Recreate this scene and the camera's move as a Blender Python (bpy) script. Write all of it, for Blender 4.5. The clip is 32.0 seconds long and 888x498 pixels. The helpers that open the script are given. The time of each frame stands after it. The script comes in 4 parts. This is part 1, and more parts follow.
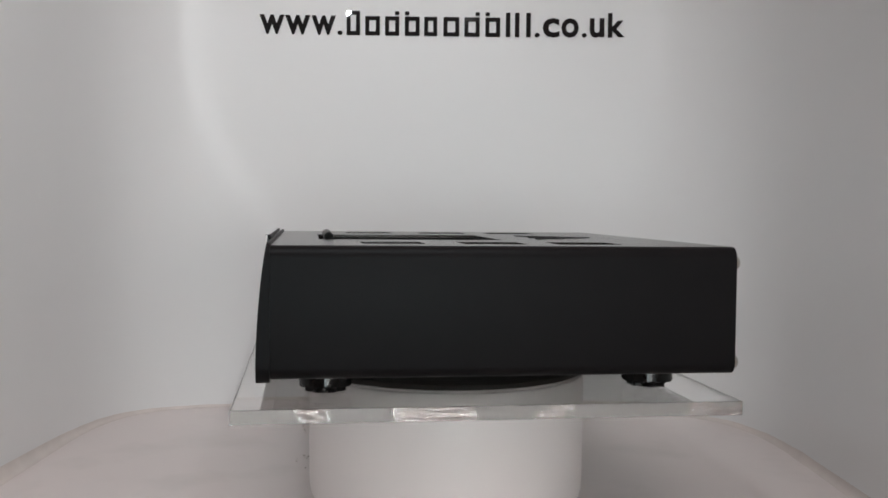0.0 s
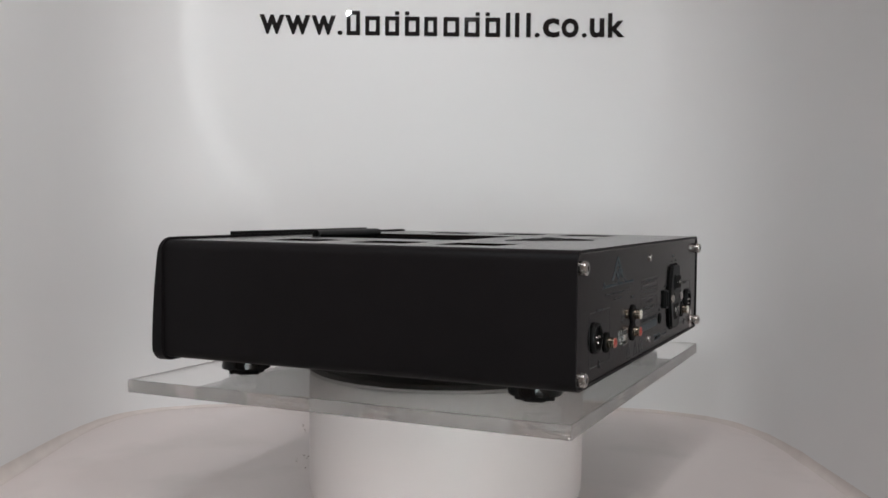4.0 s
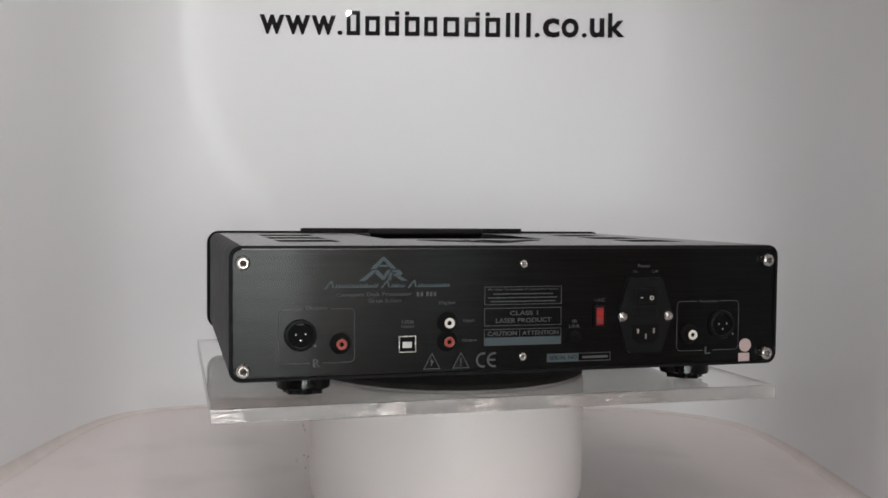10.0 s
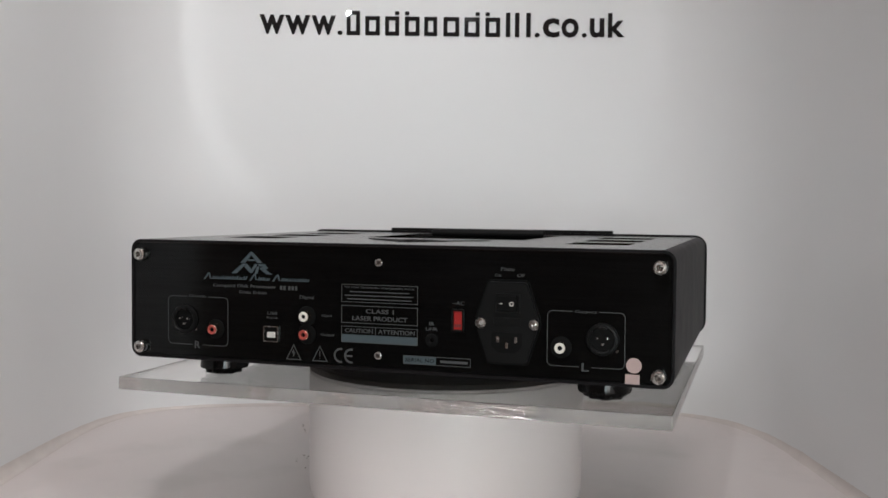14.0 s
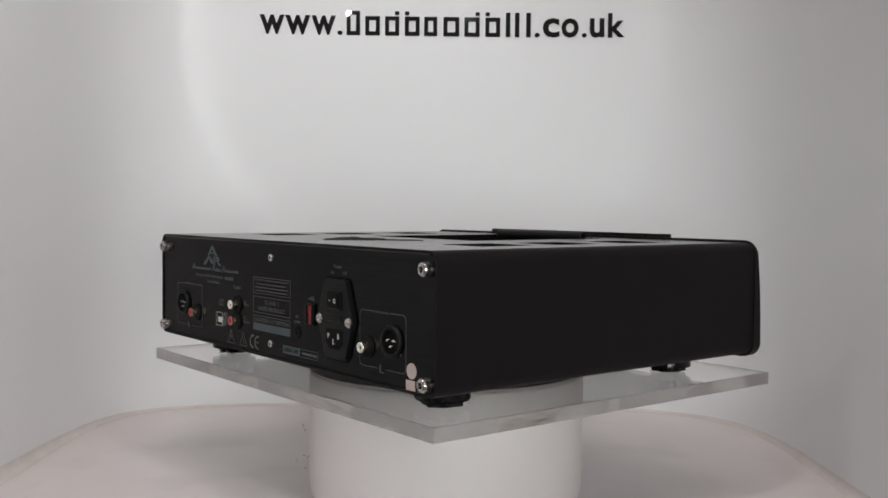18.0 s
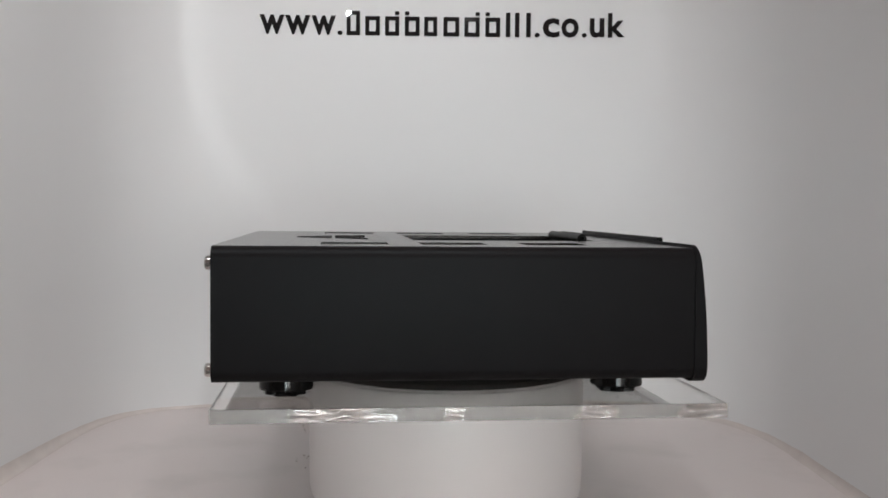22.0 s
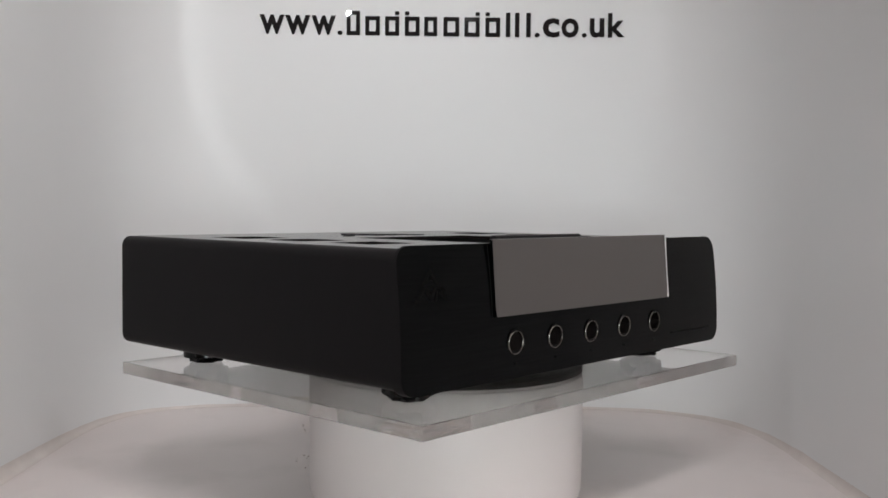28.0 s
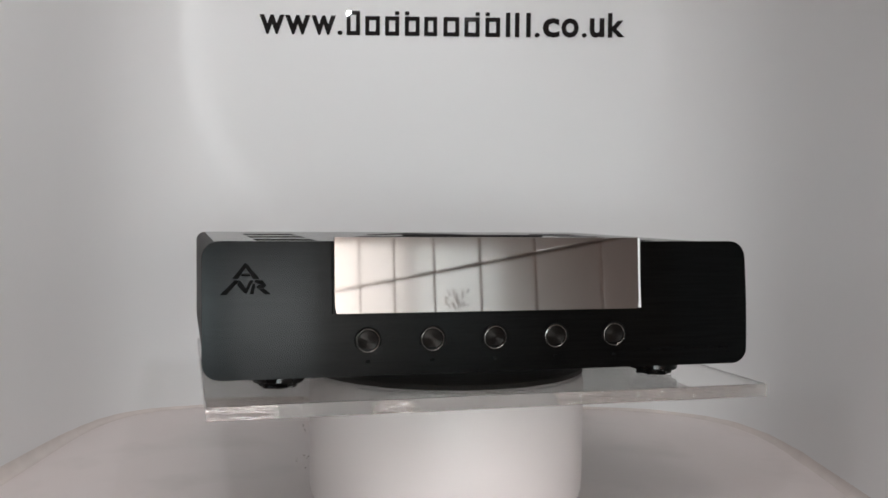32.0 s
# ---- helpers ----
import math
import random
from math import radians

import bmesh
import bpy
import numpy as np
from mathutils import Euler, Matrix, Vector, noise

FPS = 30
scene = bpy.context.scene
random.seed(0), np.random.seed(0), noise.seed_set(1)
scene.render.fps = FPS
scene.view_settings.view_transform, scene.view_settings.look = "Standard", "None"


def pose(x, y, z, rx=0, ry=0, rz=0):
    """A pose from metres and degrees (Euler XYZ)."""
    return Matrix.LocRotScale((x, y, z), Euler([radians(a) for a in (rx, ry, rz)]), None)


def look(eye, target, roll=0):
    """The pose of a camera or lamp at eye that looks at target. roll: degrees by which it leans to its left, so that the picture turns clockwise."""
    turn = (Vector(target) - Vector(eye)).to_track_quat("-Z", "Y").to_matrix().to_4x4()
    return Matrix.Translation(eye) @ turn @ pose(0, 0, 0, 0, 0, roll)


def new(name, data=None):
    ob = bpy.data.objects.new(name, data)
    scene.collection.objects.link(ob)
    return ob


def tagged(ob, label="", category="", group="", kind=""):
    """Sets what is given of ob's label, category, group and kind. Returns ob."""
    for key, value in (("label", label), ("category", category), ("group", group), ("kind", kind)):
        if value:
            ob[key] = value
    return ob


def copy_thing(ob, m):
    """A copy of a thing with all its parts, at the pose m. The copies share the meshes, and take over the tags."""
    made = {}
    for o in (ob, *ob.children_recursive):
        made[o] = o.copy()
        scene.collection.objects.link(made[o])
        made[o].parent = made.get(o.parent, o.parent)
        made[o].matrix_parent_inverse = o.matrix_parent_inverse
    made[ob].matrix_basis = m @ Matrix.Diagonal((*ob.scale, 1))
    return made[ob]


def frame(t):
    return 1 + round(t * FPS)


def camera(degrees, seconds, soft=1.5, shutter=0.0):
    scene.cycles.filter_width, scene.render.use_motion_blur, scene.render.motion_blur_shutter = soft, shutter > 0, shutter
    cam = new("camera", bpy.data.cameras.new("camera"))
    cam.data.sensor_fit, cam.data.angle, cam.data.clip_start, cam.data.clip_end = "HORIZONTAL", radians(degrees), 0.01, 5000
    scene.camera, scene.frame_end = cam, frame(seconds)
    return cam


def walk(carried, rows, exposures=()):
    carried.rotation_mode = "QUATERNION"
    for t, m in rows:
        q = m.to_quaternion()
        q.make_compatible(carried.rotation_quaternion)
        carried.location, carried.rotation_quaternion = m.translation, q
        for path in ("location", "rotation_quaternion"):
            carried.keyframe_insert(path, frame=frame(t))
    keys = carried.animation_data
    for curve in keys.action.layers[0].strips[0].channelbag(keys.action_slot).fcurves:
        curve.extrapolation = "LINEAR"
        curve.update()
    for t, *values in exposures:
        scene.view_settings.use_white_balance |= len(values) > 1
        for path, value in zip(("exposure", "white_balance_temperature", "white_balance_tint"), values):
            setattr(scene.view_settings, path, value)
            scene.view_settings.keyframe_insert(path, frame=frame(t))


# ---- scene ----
# ---- camera and its place ----
cam = camera(48.565, 32.0, soft=1.6)
EYE = pose(0, -0.9588, 0.2772, 0, 0, 0.1987) @ pose(0, 0, 0, 87.6244) @ pose(0, 0, 0, 0, 0, 0.5218)
walk(cam, [(0.0, EYE), (32.0, EYE)],
     exposures=[(0.0, -0.24), (1.0, -0.22), (3.0, -0.15), (7.0, -0.05), (9.0, -0.06), (10.0, -0.11), (11.0, -0.17), (12.0, -0.15), (13.0, -0.09), (14.0, -0.06), (19.0, -0.05), (21.0, -0.12),
                (23.0, -0.16), (25.0, -0.17), (28.0, -0.12), (31.0, -0.09), (32.0, -0.165)])
SHELF_TOP = 0.130        # top face of the acrylic shelf above the booth floor
# the turntable's angle in degrees every four seconds
TURNS = (278.091, 245.609, 212.304, 179.044, 145.533, 112.551, 80.528, 47.817, 15.147)

# ---- world and lights ----
world = bpy.data.worlds.new("world")
scene.world = world
world.use_nodes = True
world.node_tree.nodes["Background"].inputs[0].default_value = (0.75, 0.74, 0.76, 1)
world.node_tree.nodes["Background"].inputs[1].default_value = 0.35


def spot(name, eye, target, watts, degrees, blend, radius, color):
    data = bpy.data.lights.new(name, "SPOT")
    data.energy, data.spot_size, data.spot_blend = watts, radians(degrees), blend
    data.shadow_soft_size, data.color = radius, color
    ob = new(name, data)
    ob.matrix_world = look(eye, target)
    return ob


def area(name, eye, target, watts, sx, sy, color):
    data = bpy.data.lights.new(name, "AREA")
    data.shape, data.size, data.size_y, data.energy, data.color = "RECTANGLE", sx, sy, watts, color
    ob = new(name, data)
    ob.matrix_world = look(eye, target)
    return ob


# two reflector bulbs over the open front of the booth: a beam on the back wall and a wide spill each
BULBS = (((-0.224, -0.45, 0.716), (-0.20, 0.41, 0.33), 0.68, 0.012), ((0.042, -0.45, 0.713), (-0.03, 0.41, 0.35), 0.84, 0.007))
for eye, aim, share, size in BULBS:
    spot("spot_lamp", eye, aim, 2.7 * share, 66, 1.0, size, (0.938, 0.99, 1.0))
    spot("spill_lamp", eye, (-0.44, 0.12, 0.0), 3.65 * share, 150, 0.7, size, (0.945, 0.965, 0.99))
# an added lamp, its middle masked by an unseen disc, throws a bright ring
RING_EYE, RING_AIM = (-0.10, -0.46, 0.735), (-0.045, 0.41, 0.53)
spot("added_ring_light", RING_EYE, RING_AIM, 3.6, 41.7, 0.10, 0.0015, (0.95, 0.99, 1.0))
# weak fill added overhead, no fitting stands there; daylight comes from the panes of the window behind the camera
area("overhead_fill", (0.08, -1.05, 2.10), (0.08, -1.05, 0), 9.0, 0.6, 0.6, (1.0, 0.935, 0.925))


# ---- materials ----
def material(name, base, rough=0.5, metal=0.0, vary=0.08, scale=30.0, stretch=(1, 1, 1), bump=0.0, bump_scale=300.0,
             rough_vary=0.06, coat=0.0, aniso=0.0, axis="Z", tint=None, spec=0.5, dirt=None, dirt_scale=4.0, bump_depth=0.001):
    m = bpy.data.materials.new(name)
    m.use_nodes = True
    n, l = m.node_tree.nodes, m.node_tree.links
    b = n["Principled BSDF"]
    b.inputs["Roughness"].default_value = rough
    b.inputs["Metallic"].default_value = metal
    b.inputs["Specular IOR Level"].default_value = spec
    b.inputs["Coat Weight"].default_value = coat
    b.inputs["Coat Roughness"].default_value = 0.12
    b.inputs["Anisotropic"].default_value = aniso
    if tint:
        b.inputs["Specular Tint"].default_value = (*tint, 1)
    co = n.new("ShaderNodeTexCoord")
    mp = n.new("ShaderNodeMapping")
    mp.inputs["Scale"].default_value = stretch
    l.new(co.outputs["Object"], mp.inputs["Vector"])
    big = n.new("ShaderNodeTexNoise")
    big.inputs["Scale"].default_value = scale
    big.inputs["Detail"].default_value = 5
    l.new(mp.outputs[0], big.inputs["Vector"])
    mix = n.new("ShaderNodeMix")
    mix.data_type = "RGBA"
    lo = [max(0.0, c * (1 - vary)) for c in base]
    hi = [min(1.0, c * (1 + vary)) for c in base]
    mix.inputs[6].default_value, mix.inputs[7].default_value = (*lo, 1), (*hi, 1)
    l.new(big.outputs["Fac"], mix.inputs[0])
    out = mix.outputs[2]
    if dirt:
        spots = n.new("ShaderNodeTexNoise")
        spots.inputs["Scale"].default_value = dirt_scale
        spots.inputs["Detail"].default_value = 8
        l.new(co.outputs["Object"], spots.inputs["Vector"])
        ramp = n.new("ShaderNodeValToRGB")
        ramp.color_ramp.elements[0].position, ramp.color_ramp.elements[1].position = 0.52, 0.78
        ramp.color_ramp.elements[0].color, ramp.color_ramp.elements[1].color = (0, 0, 0, 1), (0.6, 0.6, 0.6, 1)
        l.new(spots.outputs["Fac"], ramp.inputs[0])
        mix2 = n.new("ShaderNodeMix")
        mix2.data_type = "RGBA"
        mix2.inputs[7].default_value = (*dirt, 1)
        l.new(ramp.outputs[0], mix2.inputs[0])
        l.new(out, mix2.inputs[6])
        out = mix2.outputs[2]
    l.new(out, b.inputs["Base Color"])
    rr = n.new("ShaderNodeMapRange")
    rr.inputs["To Min"].default_value = max(0.0, rough - rough_vary)
    rr.inputs["To Max"].default_value = min(1.0, rough + rough_vary)
    l.new(big.outputs["Fac"], rr.inputs["Value"])
    l.new(rr.outputs[0], b.inputs["Roughness"])
    if aniso and axis == "Z":
        # brushed along the horizontal: highlights are drawn out upwards
        up = n.new("ShaderNodeCombineXYZ")
        up.inputs["Z"].default_value = 1.0
        l.new(up.outputs[0], b.inputs["Tangent"])
    elif aniso:
        b.inputs["Anisotropic Rotation"].default_value = 0.25
        tan = n.new("ShaderNodeTangent")
        tan.direction_type, tan.axis = "RADIAL", axis
        l.new(tan.outputs[0], b.inputs["Tangent"])
    if bump:
        fine = n.new("ShaderNodeTexNoise")
        fine.inputs["Scale"].default_value = bump_scale
        fine.inputs["Detail"].default_value = 3
        l.new(mp.outputs[0], fine.inputs["Vector"])
        bp = n.new("ShaderNodeBump")
        bp.inputs["Strength"].default_value = bump
        bp.inputs["Distance"].default_value = bump_depth
        l.new(fine.outputs["Fac"], bp.inputs["Height"])
        l.new(bp.outputs[0], b.inputs["Normal"])
    return m


def clear_plastic(name, tint, rough=0.0, ior=1.49):
    m = bpy.data.materials.new(name)
    m.use_nodes = True
    b = m.node_tree.nodes["Principled BSDF"]
    b.inputs["Base Color"].default_value = (*tint, 1)
    b.inputs["Transmission Weight"].default_value = 1.0
    b.inputs["Roughness"].default_value = rough
    b.inputs["IOR"].default_value = ior
    return m


M_WALL = material("white_gloss_wall", (0.787, 0.785, 0.787), 0.45, vary=0.015, scale=5, rough_vary=0.03)
M_FLOOR = material("white_floor_sheet", (0.77, 0.708, 0.692), 0.38, vary=0.03, scale=12, bump=0.02, bump_scale=40,
                   dirt=(0.60, 0.56, 0.53), dirt_scale=9)
M_SEAL = material("aged_sealant", (0.67, 0.615, 0.585), 0.6, vary=0.12, scale=40, bump=0.15, bump_scale=150)
M_VINYL = material("black_vinyl", (0.012, 0.012, 0.013), 0.02, vary=0.1, rough_vary=0.01)
M_PLINTH = material("white_plastic_drum", (0.83, 0.775, 0.765), 0.42, vary=0.015, scale=14, rough_vary=0.05)
M_MAT = material("brown_black_rubber", (0.020, 0.016, 0.014), 0.6, vary=0.2, scale=80, spec=0.2)
M_ACRYLIC = clear_plastic("clear_acrylic", (0.99, 0.988, 0.98))


def cut_edge():
    """The sawn edge of the acrylic: dull and milky, with part-metallic patches that imitate glints from inside the
    sheet.
    """
    m = material("sawn_acrylic_edge", (0.90, 0.86, 0.84), 0.25, vary=0.03, scale=45, stretch=(0.28, 0.28, 2.6), bump=1.0, bump_scale=110, bump_depth=0.009)
    n, l = m.node_tree.nodes, m.node_tree.links
    b = n["Principled BSDF"]
    b.inputs["IOR"].default_value = 1.49
    bump = next(k for k in n if k.bl_idname == "ShaderNodeBump")
    co = next(k for k in n if k.bl_idname == "ShaderNodeTexCoord")
    tex = n.new("ShaderNodeTexNoise")
    tex.inputs["Scale"].default_value, tex.inputs["Detail"].default_value = 13.0, 2.5
    l.new(co.outputs["Object"], tex.inputs["Vector"])
    # the metallic share stands in for light reflected within the acrylic
    for name, lo, hi in (("Transmission Weight", 0.80, 0.86), ("Roughness", 0.16, 0.13), ("Metallic", 0.0, 0.4), ("Strength", 0.05, 1.0)):
        span = n.new("ShaderNodeMapRange")
        span.inputs["From Min"].default_value, span.inputs["From Max"].default_value = 0.51, 0.57
        span.inputs["To Min"].default_value, span.inputs["To Max"].default_value = lo, hi
        l.new(tex.outputs["Fac"], span.inputs["Value"])
        l.new(span.outputs[0], (bump if name == "Strength" else b).inputs[name])
    return m


M_EDGE = cut_edge()
M_SHELL = material("black_powder_coat", (0.0104, 0.0088, 0.0093), 0.46, vary=0.15, scale=40, bump=0.05, bump_scale=1500, spec=0.08, tint=(0.82, 0.97, 1.0))
M_BRUSHED = material("black_anodised_aluminium", (0.0176, 0.0182, 0.0184), 0.19, metal=0.90, vary=0.5, scale=130, stretch=(0.15, 1, 5),
                     bump=0.03, bump_scale=320, aniso=0.97, rough_vary=0.03, tint=(0.66, 0.64, 0.64))
M_FACE = material("black_brushed_face_plate", (0.0128, 0.0135, 0.0139), 0.22, metal=0.94, vary=0.55, scale=120, stretch=(0.2, 1, 5),
                  bump=0.02, bump_scale=220, aniso=0.98, rough_vary=0.05, tint=(0.9, 0.88, 0.87))
M_TOP = material("black_brushed_cover", (0.009, 0.0068, 0.0062), 0.2, vary=0.15, scale=60, stretch=(0.02, 6, 1), bump=0.12, bump_scale=160, spec=0.46, tint=(1.0, 0.95, 0.93))
M_MIRROR = material("dark_mirror_window", (0.278, 0.256, 0.246), 0.035, metal=1.0, vary=0.02, scale=20, rough_vary=0.015, tint=(0.95, 0.95, 0.95))
# white base imitates the glow of light piped to the glass edge
M_EDGE_GLOW = material("white_for_edge_glow", (0.93, 0.93, 0.92), 0.15, vary=0.04, scale=200, bump=0.1, bump_scale=300, spec=0.9)
M_STEEL = material("zinc_steel", (0.52, 0.50, 0.48), 0.26, metal=1.0, vary=0.1, scale=300, rough_vary=0.08)
M_KNOB = material("dark_turned_metal", (0.028, 0.026, 0.025), 0.30, metal=1.0, vary=0.3, scale=500, rough_vary=0.05, aniso=0.9, axis="Y", tint=(0.15, 0.15, 0.15))
M_BEZEL = material("dull_metal_ring", (0.24, 0.23, 0.22), 0.25, metal=1.0, vary=0.1, scale=300, tint=(0.5, 0.5, 0.5))
# near-black for black parts, and for shade put into socket recesses
M_DARK = material("black_void", (0.002, 0.002, 0.002), 0.7, vary=0.1, spec=0.15)
M_PLASTIC = material("black_moulded_plastic", (0.006, 0.006, 0.006), 0.42, vary=0.15, scale=90, bump=0.05, bump_scale=900, spec=0.16)
M_RUBBER = material("foot_plastic", (0.006, 0.0055, 0.0055), 0.035, vary=0.2, scale=120, rough_vary=0.01, spec=0.20)
M_RED = material("red_plastic", (0.38, 0.022, 0.02), 0.35, vary=0.1, scale=200)
M_ORANGE = material("red_phono_ring", (0.40, 0.065, 0.05), 0.4, vary=0.15, scale=200)
M_WHITE = material("white_phono_ring", (0.78, 0.75, 0.68), 0.4, vary=0.08, scale=200)
M_GOLD = material("gold_plate", (0.52, 0.45, 0.36), 0.25, metal=1.0, vary=0.1, scale=200)
M_PRINT = material("grey_silk_print", (0.055, 0.058, 0.060), 0.6, vary=0.12, scale=300)
M_PRINT_BLUE = material("blue_grey_silk_print", (0.048, 0.068, 0.078), 0.6, vary=0.12, scale=300)
M_LOGO = material("dull_engraving", (0.003, 0.003, 0.003), 0.6, vary=0.1, spec=0.08)
M_STICKER = material("glossy_pink_sticker", (0.50, 0.38, 0.36), 0.2, vary=0.06, scale=200, spec=1.0, coat=1.0)
M_IVORY = material("ivory_plastic", (0.62, 0.60, 0.57), 0.4, vary=0.05)
M_TILE = material("glazed_wall_tile", (0.79, 0.675, 0.618), 0.32, vary=0.04, scale=8, spec=0.8, coat=0.7)
M_GROUT = material("grey_grout", (0.40, 0.34, 0.31), 0.85, vary=0.15, scale=80)
M_PAINT = material("brown_room_paint", (0.42, 0.33, 0.295), 0.7, vary=0.05, scale=6)
M_LINO = material("grey_room_floor", (0.16, 0.15, 0.14), 0.6, vary=0.15, scale=10)
M_FRAME = material("white_window_frame", (0.78, 0.77, 0.75), 0.4, vary=0.03)


def daylight(name, color, strength):
    m = bpy.data.materials.new(name)
    m.use_nodes = True
    b = m.node_tree.nodes["Principled BSDF"]
    b.inputs["Emission Color"].default_value = (*color, 1)
    b.inputs["Emission Strength"].default_value = strength
    return m


M_SKY = daylight("window_daylight", (0.85, 0.98, 1.0), 14.5)
M_SKY_WARM = daylight("window_daylight_low", (0.96, 0.985, 0.97), 12.5)


# ---- mesh helpers ----
def smooth_by_angle(me, degrees=20):
    me.shade_smooth()
    me.set_sharp_from_angle(angle=radians(degrees))


def part(name, bm, mat, parent=None, label="", at=None):
    me = bpy.data.meshes.new(name)
    bmesh.ops.recalc_face_normals(bm, faces=bm.faces)
    bm.to_mesh(me)
    bm.free()
    me.materials.append(mat)
    smooth_by_angle(me)
    ob = new(name, me)
    if parent:
        ob.parent = parent
    if at is not None:
        ob.matrix_basis = at
    if label:
        ob["label"] = label
    return ob


def again(ob, at):
    """Another part on the same mesh, with its own sub-parts."""
    return copy_thing(ob, at)


def box(bm, x0, x1, y0, y1, z0, z1, r=0.0, seg=2):
    m = Matrix.Translation(((x0 + x1) / 2, (y0 + y1) / 2, (z0 + z1) / 2)) @ Matrix.Diagonal((x1 - x0, y1 - y0, z1 - z0, 1))
    got = bmesh.ops.create_cube(bm, size=1, matrix=m)
    if r:
        edges = list({e for v in got["verts"] for e in v.link_edges})
        bmesh.ops.bevel(bm, geom=edges, offset=r, segments=seg, affect="EDGES", profile=0.5)
    return bm


def prism(bm, outline, to3, a, b):
    """Extrude a closed outline of (u, v) from a to b; to3 turns (u, v, w) into a place."""
    lo = [bm.verts.new(to3(u, v, a)) for u, v in outline]
    hi = [bm.verts.new(to3(u, v, b)) for u, v in outline]
    bm.faces.new(lo)
    bm.faces.new(hi)
    k = len(outline)
    for i in range(k):
        bm.faces.new((lo[i], lo[(i + 1) % k], hi[(i + 1) % k], hi[i]))
    return bm


def rounded(u0, u1, v0, v1, r, seg=5):
    pts = []
    for cu, cv, a0 in ((u1 - r, v1 - r, 0), (u0 + r, v1 - r, 90), (u0 + r, v0 + r, 180), (u1 - r, v0 + r, 270)):
        for i in range(seg + 1):
            a = radians(a0 + 90 * i / seg)
            pts.append((cu + r * math.cos(a), cv + r * math.sin(a)))
    return pts


def ring(bm, outer, inner, to3, a, b):
    """A frame between two outlines with as many points each."""
    k = len(outer)
    rows = [[bm.verts.new(to3(u, v, w)) for u, v in line] for line, w in ((outer, a), (outer, b), (inner, b), (inner, a))]
    for j in range(4):
        p, q = rows[j], rows[(j + 1) % 4]
        for i in range(k):
            bm.faces.new((p[i], p[(i + 1) % k], q[(i + 1) % k], q[i]))
    return bm


def lathe(bm, profile, axis="z", centre=(0, 0, 0), seg=32, close="caps"):
    """Turn a profile of (radius, height) round an axis; the ends are capped, joined into a ring, or left."""
    c = Vector(centre)

    def place(r, h, a):
        u, v = r * math.cos(a), r * math.sin(a)
        return c + Vector({"z": (u, v, h), "y": (u, h, v), "x": (h, u, v)}[axis])
    rows = []
    for r, h in profile:
        if r < 1e-6:
            rows.append([bm.verts.new(place(0, h, 0))])
        else:
            rows.append([bm.verts.new(place(r, h, 2 * math.pi * i / seg)) for i in range(seg)])
    if close == "ring":
        rows.append(rows[0])
    for p, q in zip(rows, rows[1:]):
        for i in range(seg):
            j = (i + 1) % seg
            if len(p) == 1 and len(q) == 1:
                continue
            if len(p) == 1:
                bm.faces.new((p[0], q[i], q[j]))
            elif len(q) == 1:
                bm.faces.new((p[i], q[0], p[j]))
            else:
                bm.faces.new((p[i], p[j], q[j], q[i]))
    for row in (rows[0], rows[-1]):
        if close == "caps" and len(row) > 2:
            bm.faces.new(row)
    return bm


def XZ(u, v, w):
    return (u, w, v)


def XY(u, v, w):
    return (u, v, w)


def letters(text, size, depth, bold=0.0):
    """A mesh of the text with the built-in font, centred, lying in its own xy plane."""
    cu = bpy.data.curves.new("text", "FONT")
    cu.body, cu.size, cu.extrude, cu.offset = text, size, depth, bold * size
    cu.align_x, cu.align_y, cu.resolution_u = "CENTER", "CENTER", 3
    ob = bpy.data.objects.new("text", cu)
    scene.collection.objects.link(ob)
    bpy.context.view_layer.update()
    me = bpy.data.meshes.new_from_object(ob.evaluated_get(bpy.context.evaluated_depsgraph_get()))
    bpy.data.objects.remove(ob)
    bpy.data.curves.remove(cu)
    return me


def lettering(name, text, width, height, depth, mat, parent, at, label="", bold=0.0):
    """Lettering scaled to a width and height of its own."""
    me = letters(text, 1.0, 0.02, bold)
    co = np.empty(len(me.vertices) * 3)
    me.vertices.foreach_get("co", co)
    co = co.reshape(-1, 3)
    lo, hi = co.min(0), co.max(0)
    co = (co - (lo + hi) / 2) / (hi - lo) * np.array((width, height, depth))
    me.vertices.foreach_set("co", co.ravel())
    me.update()
    me.materials.clear()
    me.materials.append(mat)
    ob = new(name, me)
    if parent:
        ob.parent = parent
    ob.matrix_basis = at
    if label:
        ob["label"] = label
    return ob


# ---- the booth ----
def booth_plan(grow=0.0, steps=72):
    """The wall's line seen from above, from the open front on one side, round the back, to the other."""
    pts = []
    for i in range(8):
        pts.append((-0.449 - grow, -0.341 + 0.341 * i / 8))
    for i in range(steps + 1):
        a = math.pi - math.pi * i / steps
        c, s = math.cos(a), math.sin(a)
        side, n = (0.449 + grow, 5.4) if c < 0 else (0.400 + grow, 4.4)
        x = side * math.copysign(abs(c) ** (2 / n), c)
        pts.append((x, (0.404 + grow) * max(s, 0.0) ** (2 / n)))
    for i in range(1, 9):
        pts.append((0.400 + grow, -0.341 * i / 8))
    return pts


